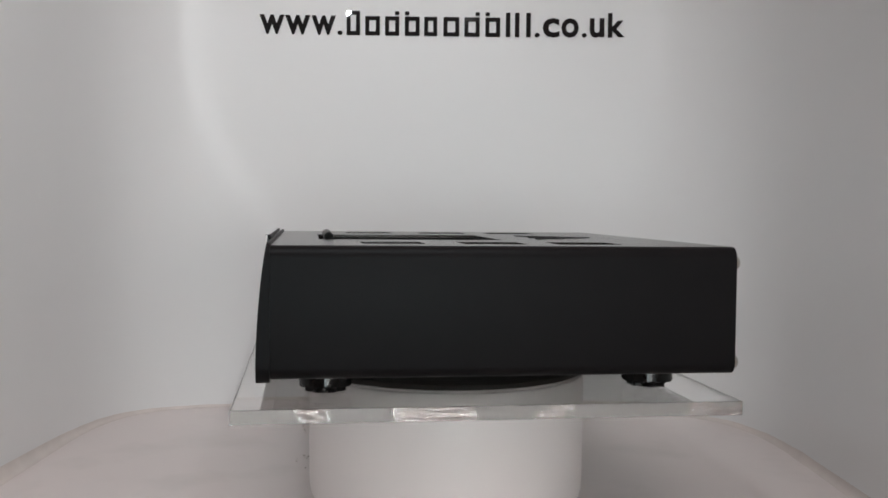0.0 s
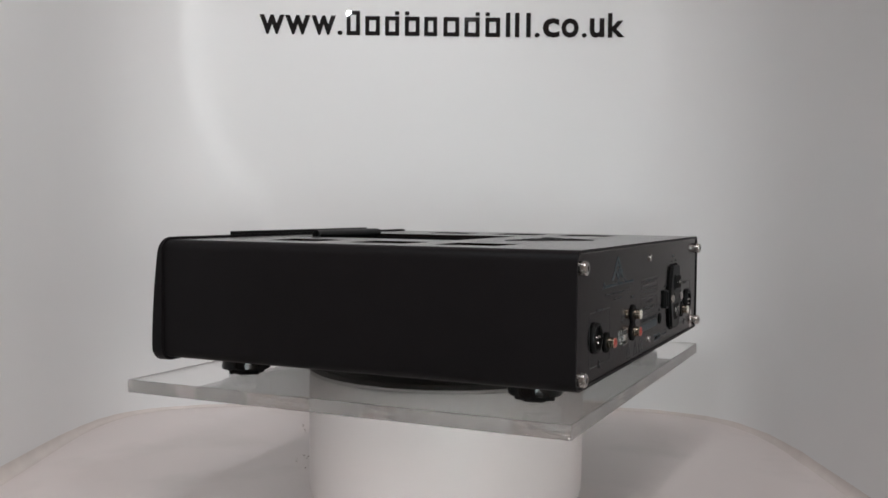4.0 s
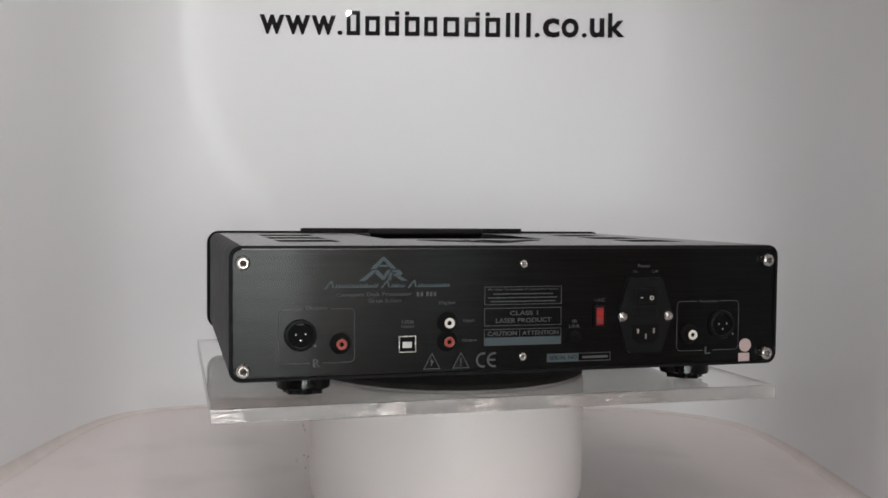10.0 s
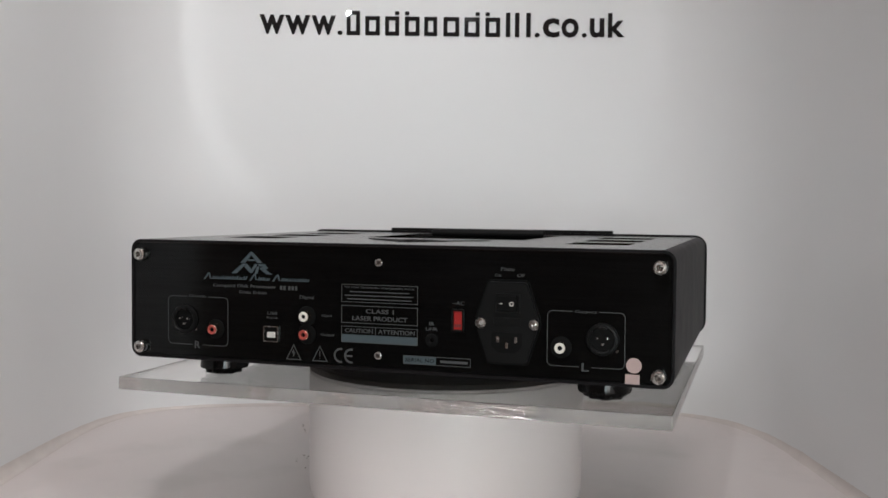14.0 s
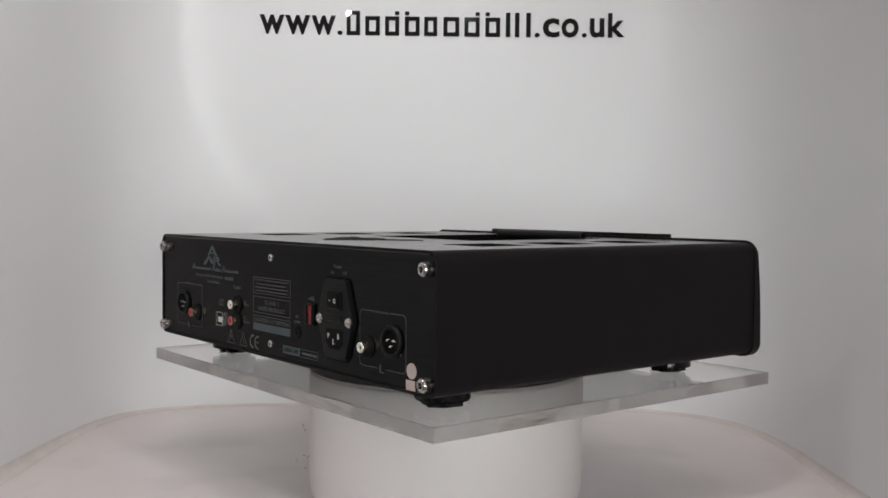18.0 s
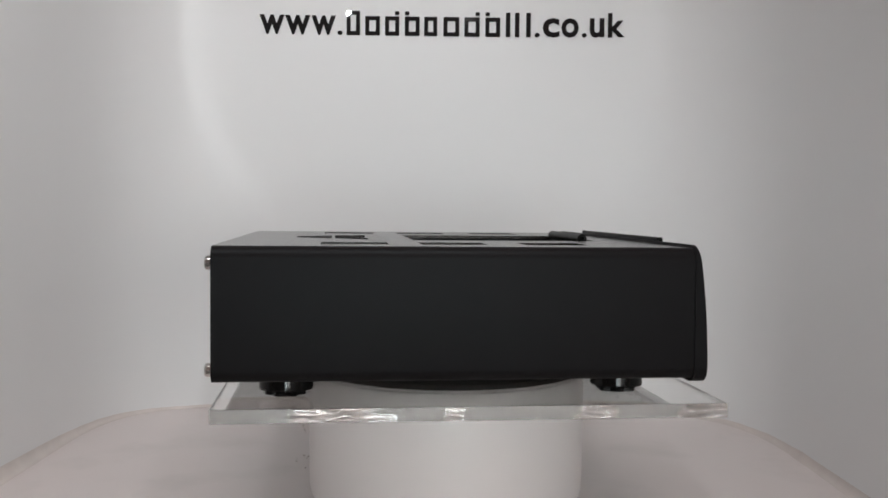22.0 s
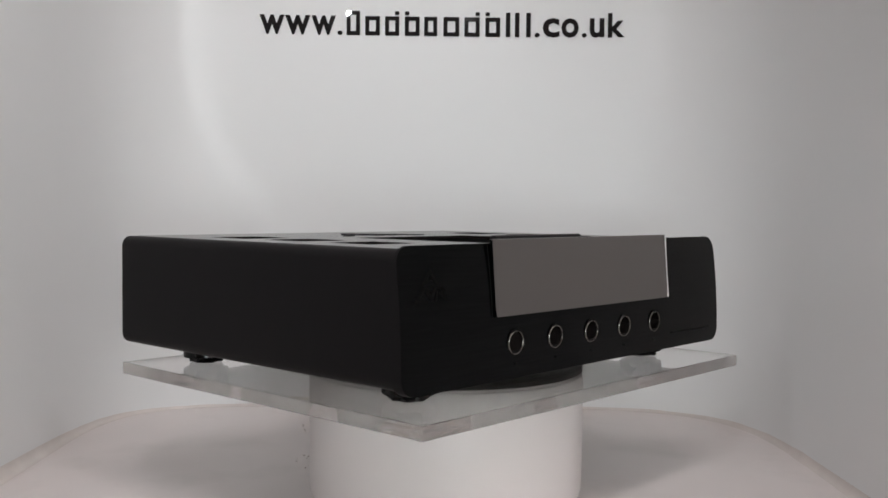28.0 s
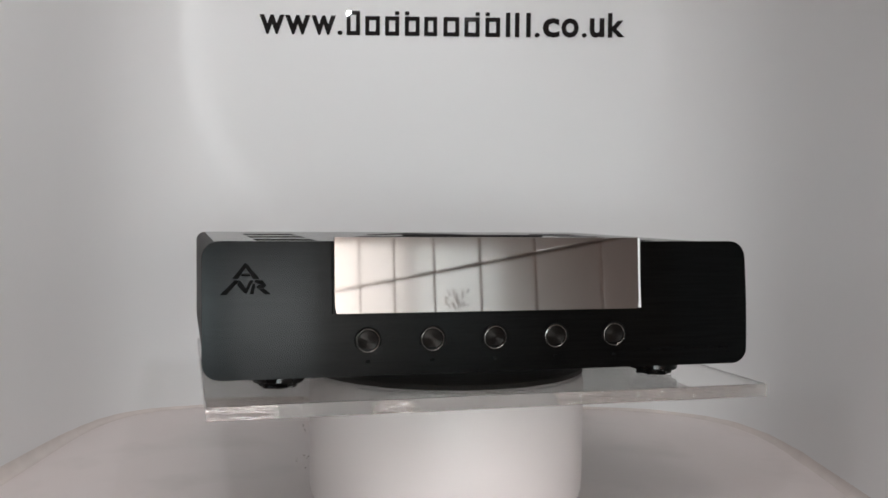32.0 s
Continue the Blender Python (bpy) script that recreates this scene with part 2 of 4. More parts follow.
def booth_wall():
    bm = bmesh.new()
    inner, outer = booth_plan(), booth_plan(0.004)
    H = 0.95
    rows = [[bm.verts.new((x, y, z)) for x, y in line] for line, z in ((inner, 0.0), (inner, H), (outer, H), (outer, 0.0))]
    k = len(inner)
    for j in range(4):
        p, q = rows[j], rows[(j + 1) % 4]
        for i in range(k - 1):
            bm.faces.new((p[i], p[i + 1], q[i + 1], q[i]))
    for i in (0, k - 1):
        bm.faces.new([r[i] for r in rows])
    ob = part("wall_back", bm, M_WALL)
    tagged(ob, "white glossy curved sheet wall of the display booth", "wall", kind="structure")


def booth_floor():
    bm = bmesh.new()
    prism(bm, booth_plan(0.004), XY, -0.012, -0.0005)
    ob = part("floor", bm, M_FLOOR)
    tagged(ob, "off-white floor sheet of the display booth, lightly marked", "floor", kind="structure")


def sealant():
    """A hollow fillet between wall and floor: broad along the sides, thin along the back."""
    bm = bmesh.new()
    line = booth_plan(-0.0002)
    prev = None
    for i, (x, y) in enumerate(line):
        a, c = line[max(i - 1, 0)], line[min(i + 1, len(line) - 1)]
        t = Vector((c[0] - a[0], c[1] - a[1], 0)).normalized()
        inward = Vector((t.y, -t.x, 0))
        near = min(1.0, max(0.0, (0.36 - y) / 0.30))
        w = 0.0034 + (0.0080 if x < 0 else 0.0046) * near ** 0.8 + 0.0012 * noise.noise((x * 9, y * 9, 0.3)) + 0.0007 * noise.noise((x * 40, y * 40, 1.7))
        row = [bm.verts.new(Vector((x, y, 0)) + inward * (-0.001) + Vector((0, 0, -0.0003)))]
        for k in range(8):
            f = radians(90 * k / 7)
            row.append(bm.verts.new(Vector((x, y, 0)) + inward * (w * (1 - math.sin(f) * 0.96) - 0.0003) + Vector((0, 0, w * 1.15 * (1 - math.cos(f)) - 0.0003))))
        if prev:
            for j in range(9):
                bm.faces.new((prev[j], prev[(j + 1) % 9], row[(j + 1) % 9], row[j]))
        prev = row
    ob = part("trim", bm, M_SEAL)
    tagged(ob, "beige aged sealant fillet between wall and floor", "sealant", kind="structure")


SPECKS = ((-0.1613, 0.11), (-0.155, 0.1225), (-0.1462, 0.0821), (-0.1803, 0.278), (-0.1743, 0.2465))


def dirt_specks():
    """A few crumbs of dirt on the floor beside the drum."""
    bm = bmesh.new()
    rng = random.Random(7)
    for cx, cy in SPECKS:
        for k in range(3):
            r = rng.uniform(0.0006, 0.0017)
            m = Matrix.Translation((cx + rng.uniform(-0.003, 0.003), cy + rng.uniform(-0.008, 0.008), r * 0.3)) @ Matrix.Diagonal((r, r * rng.uniform(0.6, 1.4), r * 0.4, 1))
            bmesh.ops.create_icosphere(bm, subdivisions=1, radius=1, matrix=m)
    tagged(part("dirt_specks", bm, M_GROUT), "dark crumbs of dirt lying on the booth floor", "dirt", kind="stuff")


def wall_at(x):
    """Place and tangent of the back wall's inner face at x."""
    pts = booth_plan(0.0, 400)
    pts = [p for p in pts if p[1] > 0.1]
    for (xa, ya), (xb, yb) in zip(pts, pts[1:]):
        if xa <= x <= xb:
            f = (x - xa) / (xb - xa)
            return ya + f * (yb - ya), math.degrees(math.atan2(yb - ya, xb - xa))
    return pts[-1][1], 0


def wall_sign():
    """Black vinyl lettering; the trader's name is kept as plain bars and hollow blocks."""
    sign = new("wall_sign")
    sign.location = (0, wall_at(0)[0], SIGN_Z)
    tagged(sign, "black vinyl web address lettering stuck on the white wall", "sign")

    def put(u, z):
        y, turn = wall_at(u)
        return pose(u, y - wall_at(0)[0] - 0.0011, z - 0.004 * u, 90, 0, turn)

    def bar(u0, u1, z0, z1):
        bm = bmesh.new()
        w, h = u1 - u0, z1 - z0
        prism(bm, rounded(-w / 2, w / 2, -h / 2, h / 2, 0.0010, 2), XY, -0.0006, 0.0006)
        part("stroke", bm, M_VINYL, sign, at=put((u0 + u1) / 2, (z0 + z1) / 2))

    def block(u0, u1, z0, z1):
        bm = bmesh.new()
        w, h, t = (u1 - u0) / 2, (z1 - z0) / 2, 0.0056
        ring(bm, rounded(-w, w, -h, h, 0.0010, 2), rounded(t - w, w - t, t - h, h - t, 0.0006, 2), XY, -0.0006, 0.0006)
        part("stroke", bm, M_VINYL, sign, at=put((u0 + u1) / 2, (z0 + z1) / 2))
    for text, u0, u1, z0, z1 in SIGN_LETTERS:
        lettering("letter", text, u1 - u0, z1 - z0, 0.0012, M_VINYL, sign, put((u0 + u1) / 2, (z0 + z1) / 2), bold=0.026)
    for shape, u0, u1 in SIGN_SHAPES:
        if shape == "bar":
            bar(u0, u1, 0.0, TALL)
        else:
            block(u0, u1, 0.0, TALL if shape == "tall" else X_HIGH)
        if shape == "left":
            bar(u0, u0 + 0.0060, X_HIGH + 0.0018, TALL)
        if shape == "right":
            bar(u1 - 0.0060, u1, X_HIGH + 0.0018, TALL)


# baseline height, height of small and tall characters; along the wall: from, to
SIGN_Z, X_HIGH, TALL = 0.5128, 0.0263, 0.0332
SIGN_LETTERS = [(ch, a, b, 0.0, {".": 0.0062, "k": TALL}.get(ch, X_HIGH)) for ch, a, b in (
    ("w", -0.2601, -0.226), ("w", -0.2253, -0.1907), ("w", -0.1893, -0.1559), (".", -0.1536, -0.1466), (".", 0.1168, 0.1238), ("c", 0.1277, 0.1509), ("o", 0.1532, 0.1771), (".", 0.181, 0.1879), ("u", 0.1917, 0.2116), ("k", 0.2161, 0.2387))]
SIGN_SHAPES = (("tall", -0.1412, -0.1226), ("low", -0.1156, -0.0954), ("right", -0.0884, -0.0689), ("left", -0.0612, -0.0409), ("low", -0.0347, -0.0168), ("low", -0.0083, 0.0135), ("right", 0.0205, 0.0415), ("left", 0.0492, 0.0695), ("bar", 0.0772, 0.0835), ("bar", 0.0897, 0.0959), ("bar", 0.1052, 0.1114))


def plinth():
    bm = bmesh.new()
    R = 0.1326
    lathe(bm, [(0.0, 0.0), (R - 0.012, 0.0), (R - 0.006, 0.0012), (R - 0.002, 0.0045), (R - 0.0006, 0.010), (R, 0.020), (R + 0.0003, 0.1067),
               (R - 0.0006, 0.1102), (R - 0.003, 0.1112), (0.0, 0.1112)], seg=96)
    drum = part("drum", bm, M_PLINTH)
    base = new("turntable_plinth")
    drum.parent = base
    bm = bmesh.new()
    lathe(bm, [(0.0, 0.0), (0.1280, 0.0), (0.1300, 0.0006), (0.1305, 0.0016), (0.1296, 0.0022), (0.0, 0.0022)], "z", (0, 0, 0.1112), 96)
    part("top_plate", bm, M_PLINTH, base, "white round top plate of the drum")
    tagged(base, "white round plastic turntable drum standing on the floor", "turntable")


def platter():
    top = new("turntable_mat")
    top.location = (0, 0, 0.1135)
    bm = bmesh.new()
    prof = [(0.0, 0.0), (0.130, 0.0), (0.1325, 0.0006), (0.1325, 0.0048), (0.1305, 0.0055)]
    for i in range(11):
        r = 0.126 - i * 0.009
        prof += [(r + 0.002, 0.0055), (r + 0.0016, 0.0040), (r - 0.0016, 0.0040), (r - 0.002, 0.0055)]
    prof.append((0.0, 0.0055))
    lathe(bm, prof, seg=96)
    part("rubber_disc", bm, M_MAT, top)
    tagged(top, "black ribbed rubber mat on top of the drum", "mat")
    return top


def shelf():
    x0, x1, y0, y1 = -0.2335, 0.2320, -0.1905, 0.1990
    t = 0.0004
    top = new("acrylic_shelf")
    top.location = (0, 0, SHELF_TOP)
    bm = bmesh.new()
    box(bm, x0 + t, x1 - t, y0 + t, y1 - t, -0.0109, 0.0, 0.0003, 1)
    part("sheet", bm, M_ACRYLIC, top, "clear acrylic sheet").visible_shadow = False
    for a, b, c, d in ((x0, x1, y0, y0 + t), (x0, x1, y1 - t, y1), (x0, x0 + t, y0 + t, y1 - t), (x1 - t, x1, y0 + t, y1 - t)):
        bm = bmesh.new()
        box(bm, a, b, c, d, -0.0107, -0.0002)
        part("edge", bm, M_EDGE, top, "milky sawn edge with metallic patches imitating glints").visible_shadow = False
    tagged(top, "thick clear acrylic sheet with polished edges", "shelf")
    return top


# ---- the disc player ----
CX, HALF = -0.0075, 0.2270          # middle and half width of the case
Y_FRONT, Y_BACK = -0.1625, 0.1978
Z_LOW, Z_TOP = 0.0187, 0.1187
VENTS_Y = ((-0.092, -0.042), (-0.011, 0.041), (0.067, 0.120))
VENTS_X = ((-0.190, -0.139), (0.124, 0.175))
WELL = (-0.086, 0.071, -0.125, 0.040)


def face_y(z):
    """The curved front of the face plate."""
    s = (z - 0.016) / 0.105
    return -0.1728 + 0.0078 * max(s, 0) ** 2.2


def case(player):
    bm = bmesh.new()
    out = rounded(CX - HALF, CX + HALF, Z_LOW, Z_TOP, 0.009, 6)
    inn = rounded(CX - HALF + 0.0022, CX + HALF - 0.0022, Z_LOW + 0.0022, Z_TOP - 0.0022, 0.007, 6)
    # the skin: leave the flat of the top to the cover
    ya, yb = Y_FRONT, Y_BACK
    k = len(out)
    a = [bm.verts.new((u, ya, v)) for u, v in out]
    b = [bm.verts.new((u, yb, v)) for u, v in out]
    for i in range(k):
        j = (i + 1) % k
        if out[i][1] > Z_TOP - 1e-5 and out[j][1] > Z_TOP - 1e-5 and abs(out[i][0] - out[j][0]) > 0.1:
            continue
        bm.faces.new((a[i], a[j], b[j], b[i]))
    # rim round the rear panel
    c = [bm.verts.new((u, yb, v)) for u, v in inn]
    d = [bm.verts.new((u, yb - 0.03, v)) for u, v in inn]
    for i in range(k):
        j = (i + 1) % k
        bm.faces.new((b[i], b[j], c[j], c[i]))
        bm.faces.new((c[i], c[j], d[j], d[i]))
    shell = part("case", bm, M_SHELL, player, "black powder-coated wrap-round case")
    bm = bmesh.new()
    xs = sorted({CX - HALF + 0.009, CX + HALF - 0.009, WELL[0], WELL[1], *(v for p in VENTS_X for v in p)})
    ys = sorted({Y_FRONT, Y_BACK - 0.0001, WELL[2], WELL[3], *(v for p in VENTS_Y for v in p)})

    def hole(x, y):
        if WELL[0] < x < WELL[1] and WELL[2] < y < WELL[3]:
            return True
        return any(p[0] < x < p[1] for p in VENTS_X) and any(q[0] < y < q[1] for q in VENTS_Y)
    z1, z0 = Z_TOP, Z_TOP - 0.003
    vt = {(i, j, z): bm.verts.new((x, y, z)) for i, x in enumerate(xs) for j, y in enumerate(ys) for z in (z0, z1)}
    for i in range(len(xs) - 1):
        for j in range(len(ys) - 1):
            here = hole((xs[i] + xs[i + 1]) / 2, (ys[j] + ys[j + 1]) / 2)
            if here:
                continue
            for z in (z0, z1):
                bm.faces.new((vt[i, j, z], vt[i + 1, j, z], vt[i + 1, j + 1, z], vt[i, j + 1, z]))
            for di, dj, e in ((-1, 0, ((i, j), (i, j + 1))), (1, 0, ((i + 1, j), (i + 1, j + 1))),
                              (0, -1, ((i, j), (i + 1, j))), (0, 1, ((i, j + 1), (i + 1, j + 1)))):
                a_, b_ = i + di, j + dj
                edge = not (0 <= a_ < len(xs) - 1 and 0 <= b_ < len(ys) - 1)
                if edge or hole((xs[a_] + xs[a_ + 1]) / 2, (ys[b_] + ys[b_ + 1]) / 2):
                    (p, q) = e
                    bm.faces.new((vt[(*p, z0)], vt[(*q, z0)], vt[(*q, z1)], vt[(*p, z1)]))
    bmesh.ops.delete(bm, geom=[v for v in bm.verts if not v.link_faces], context="VERTS")
    part("top_cover", bm, M_TOP, player, "black satin top cover with cut-outs")
    # trays under the cut-outs
    for vx in VENTS_X:
        for vy in VENTS_Y:
            bm = bmesh.new()
            box(bm, vx[0] - 0.002, vx[1] + 0.002, vy[0] - 0.002, vy[1] + 0.002, Z_TOP - 0.012, Z_TOP - 0.009)
            for i in range(5):
                y = vy[0] + (i + 0.5) * (vy[1] - vy[0]) / 5
                box(bm, vx[0], vx[1], y - 0.0012, y + 0.0012, Z_TOP - 0.009, Z_TOP - 0.0055)
            part("vent_grille", bm, M_DARK, player, "black grille under a ventilation cut-out")
    bm = bmesh.new()
    x0, x1, y0, y1 = WELL
    box(bm, x0 - 0.002, x1 + 0.002, y0 - 0.002, y1 + 0.002, Z_TOP - 0.020, Z_TOP - 0.018)
    box(bm, x0 - 0.002, x0, y0, y1, Z_TOP - 0.018, Z_TOP - 0.003)
    box(bm, x1, x1 + 0.002, y0, y1, Z_TOP - 0.018, Z_TOP - 0.003)
    box(bm, x0, x1, y0 - 0.002, y0, Z_TOP - 0.018, Z_TOP - 0.003)
    box(bm, x0, x1, y1, y1 + 0.002, Z_TOP - 0.018, Z_TOP - 0.003)
    well = part("disc_well", bm, M_DARK, player, "dark recessed disc loading well")
    bm = bmesh.new()
    lathe(bm, [(0.0, -0.003), (0.012, -0.003), (0.0155, 0.0), (0.0155, 0.004), (0.004, 0.006), (0.0, 0.006)], "z",
          (CX, -0.035, Z_TOP - 0.016), 32)
    part("spindle", bm, M_PLASTIC, well)
    # tubular bar of the sliding lid
    bm = bmesh.new()
    lathe(bm, [(0.0038, -0.0625), (0.0044, -0.062), (0.0044, 0.062), (0.0038, 0.0625), (0.0026, 0.0625),
               (0.0026, -0.0625)], "x", (CX - 0.001, -0.116, Z_TOP + 0.0016), 24, "ring")
    bar = part("lid_bar", bm, M_PLASTIC, player, "black tubular bar of the sliding lid")
    for side in (-1, 1):
        bm = bmesh.new()
        lathe(bm, [(0.0, 0.0), (0.0027, 0.0), (0.0027, 0.001), (0.0, 0.001)], "x", (CX - 0.001 + side * 0.0600, -0.116, Z_TOP + 0.0016), 16)
        part("end_cap", bm, M_DARK, bar)


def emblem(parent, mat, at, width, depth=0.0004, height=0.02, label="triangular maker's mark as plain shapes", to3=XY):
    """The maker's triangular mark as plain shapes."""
    w, k = width, height / 0.7

    def strip(pts):
        return prism(bmesh.new(), [(x * w, y * k) for x, y in pts], to3, -depth, depth)
    mark = part("emblem", strip([(-0.02, 0.5), (0.02, 0.5), (0.27, 0.15), (0.15, 0.15), (0.0, 0.40), (-0.15, 0.15), (-0.27, 0.15)]), mat, parent, label, at)
    for pts in ([(-0.10, 0.21), (0.10, 0.21), (0.07, 0.265), (-0.07, 0.265)],
                [(-0.22, 0.12), (-0.12, 0.12), (-0.37, -0.20), (-0.50, -0.20)],
                [(-0.17, 0.02), (-0.11, 0.12), (0.0, -0.06), (-0.03, -0.17)],
                [(0.0, -0.06), (0.08, 0.12), (0.15, 0.12), (0.02, -0.17), (-0.03, -0.17)],
                [(0.08, -0.19), (0.13, 0.04), (0.19, 0.04), (0.15, -0.19)],
                [(0.17, 0.12), (0.33, 0.12), (0.40, 0.0), (0.34, -0.06), (0.21, -0.06), (0.21, 0.0), (0.30, 0.03), (0.18, 0.06)],
                [(0.24, -0.07), (0.36, -0.07), (0.50, -0.20), (0.37, -0.20)]):
        part("stroke", strip(pts), mat, mark)
    return mark


def front(player):
    bm = bmesh.new()
    z0, z1, r = 0.0158, 0.1208, 0.013
    x0, x1 = CX - 0.2287, CX + 0.2300
    zs = [z0 + r * (1 - math.cos(radians(a))) for a in range(0, 91, 15)]
    zs += [z0 + r + (z1 - z0 - 2 * r) * i / 10 for i in range(1, 10)]
    zs += [z1 - r * (1 - math.cos(radians(a))) for a in range(90, -1, -15)]
    rows = []
    for z in zs:
        d = max(0.0, r - min(z - z0, z1 - z))
        inset = r - math.sqrt(max(0.0, r * r - d * d))
        e = 0.0003
        f, a, b = face_y(z), x0 + inset, x1 - inset
        rows.append([bm.verts.new(p) for p in ((a + e, f, z), (b - e, f, z), (b - e * 0.3, f + e * 0.3, z), (b, f + e, z), (b, Y_FRONT, z),
                                               (a, Y_FRONT, z), (a, f + e, z), (a + e * 0.3, f + e * 0.3, z))])
    for p, q in zip(rows, rows[1:]):
        for i in range(8):
            bm.faces.new((p[i], p[(i + 1) % 8], q[(i + 1) % 8], q[i]))
    bm.faces.new(rows[0])
    bm.faces.new(rows[-1])
    plate = part("face_plate", bm, M_FACE, player, "black brushed aluminium curved face plate")
    plate.data.materials.append(M_SHELL)
    for face in plate.data.polygons:
        if face.normal.y > -0.5:
            face.material_index = 1
    emblem(player, M_LOGO, None, 0.0385, 0.00008, 0.0236, to3=lambda u, v, w: (u - 0.2036, face_y(v + 0.0872) - 0.00012 + w, v + 0.0872))
    # mirrored display window
    bm = bmesh.new()
    x0, x1, z0, z1 = -0.1364, 0.1219, 0.0650, 0.1240
    rows = []
    for i in range(15):
        z = z0 + (z1 - z0) * i / 14
        inset = 0.0014 if i == 0 else 0.0003 if i == 1 else 0.0
        f = -0.1742 + 0.080 * (z - 0.065)
        c = 0.0015
        a, b = x0 + inset, x1 - 0.0026 - inset
        rows.append([bm.verts.new(p) for p in ((a, f, z), (b, f, z), (b, f + c, z), (b, f + 0.0030, z), (a, f + 0.0030, z), (a, f + c, z))])
    for p, q in zip(rows, rows[1:]):
        for i in range(6):
            bm.faces.new((p[i], p[(i + 1) % 6], q[(i + 1) % 6], q[i]))
    bm.faces.new(rows[0])
    bm.faces.new(rows[-1])
    pane = part("display_window", bm, M_MIRROR, player, "polished mirror display window")
    pane.data.materials.append(M_FACE)
    for face in pane.data.polygons:
        if abs(face.normal.x) > 0.5:
            face.material_index = 1
    # half-round glass edge at one side, coloured white for the light it pipes
    bm = bmesh.new()
    rows = []
    for k in range(9):
        z = z0 + 0.0006 + (z1 - z0 - 0.0010) * k / 8
        f = -0.1742 + 0.080 * (z - 0.065)
        r = 0.0014 * (1.0, 0.97, 0.9, 0.85, 0.85, 0.9, 0.97, 1.0, 1.0)[k]
        rows.append([bm.verts.new((x1 - 0.0014 + r * math.cos(radians(a)), f + 0.0012 - r * math.sin(radians(a)), z)) for a in range(-20, 201, 20)])
    for p, q in zip(rows, rows[1:]):
        for k in range(len(p)):
            bm.faces.new((p[k], p[(k + 1) % len(p)], q[(k + 1) % len(p)], q[k]))
    bm.faces.new(rows[0])
    bm.faces.new(rows[-1])
    part("display_edge", bm, M_EDGE_GLOW, player, "side edge of the display window, white in place of piped light")
    bm = bmesh.new()
    box(bm, x0, x1, -0.1674, -0.1652, 0.1206, 0.1238, 0.0004, 1)
    part("display_flange", bm, M_PLASTIC, player, "dark flange behind the display window")
    # five push buttons
    first = None
    for x in (-0.1102, -0.0581, -0.0060, 0.0461, 0.0980):
        z = 0.0434
        at = pose(x, face_y(z), z, 2.0, 0, 0)
        if first is None:
            bm = bmesh.new()
            lathe(bm, [(0.0, -0.0004), (0.0076, -0.0004), (0.0080, -0.0002), (0.0081, 0.0), (0.0, 0.0)], "y", (0, 0, 0), 40)
            first = part("push_button", bm, M_KNOB, player, "round dark turned metal push button", at)
            bm = bmesh.new()
            prof = [(0.0086, 0.0), (0.0086, -0.0006), (0.0089, -0.0009), (0.0092, -0.0008), (0.0095, -0.0004), (0.0095, 0.0)]
            lathe(bm, prof, "y", (0, 0, 0), 40, "ring")
            part("bezel", bm, M_BEZEL, first, "thin bright metal ring")
            # raised black ring drawn for the shaded gap round the bezel
            bm = bmesh.new()
            lathe(bm, [(0.0097, 0.0), (0.0097, -0.0003), (0.0108, -0.0003), (0.0108, 0.0)], "y", (0, 0, 0), 40, "ring")
            part("gap", bm, M_DARK, first)
        else:
            again(first, at)
        bm = bmesh.new()
        box(bm, -0.0016, 0.0016, -0.0002, 0.0002, -0.0010, 0.0010)
        part("button_mark", bm, M_LOGO, player, "small dark mark under a button", pose(x, face_y(0.027), 0.027))


def front_marks(player):
    bm = bmesh.new()
    rng = random.Random(3)
    x = 0.128
    while x < 0.205:
        w = rng.uniform(0.0012, 0.0026)
        box(bm, x, x + w, face_y(0.0305) - 0.00012, face_y(0.0305) + 0.0004, 0.0292, 0.0292 + rng.choice((0.0016, 0.0016, 0.0022)))
        x += w + rng.choice((0.0006, 0.0006, 0.0018))
    part("legend", bm, M_LOGO, player, "small dark line of lettering, not legible")
    # raised black strip that draws the shade beside the display window
    bm = bmesh.new()
    rows = []
    for k in range(9):
        z = 0.0645 + (0.1203 - 0.0645) * k / 8
        f = face_y(z)
        rows.append([bm.verts.new(q) for q in ((-0.1384, f - 0.0003, z), (-0.1372, f - 0.0003, z), (-0.1372, f + 0.001, z), (-0.1384, f + 0.001, z))])
    for a, b in zip(rows, rows[1:]):
        for k in range(4):
            bm.faces.new((a[k], a[(k + 1) % 4], b[(k + 1) % 4], b[k]))
    bm.faces.new(rows[0])
    bm.faces.new(rows[-1])
    part("gap_shade_strip", bm, M_DARK, player, "black strip beside the display window, standing for shade in the gap")


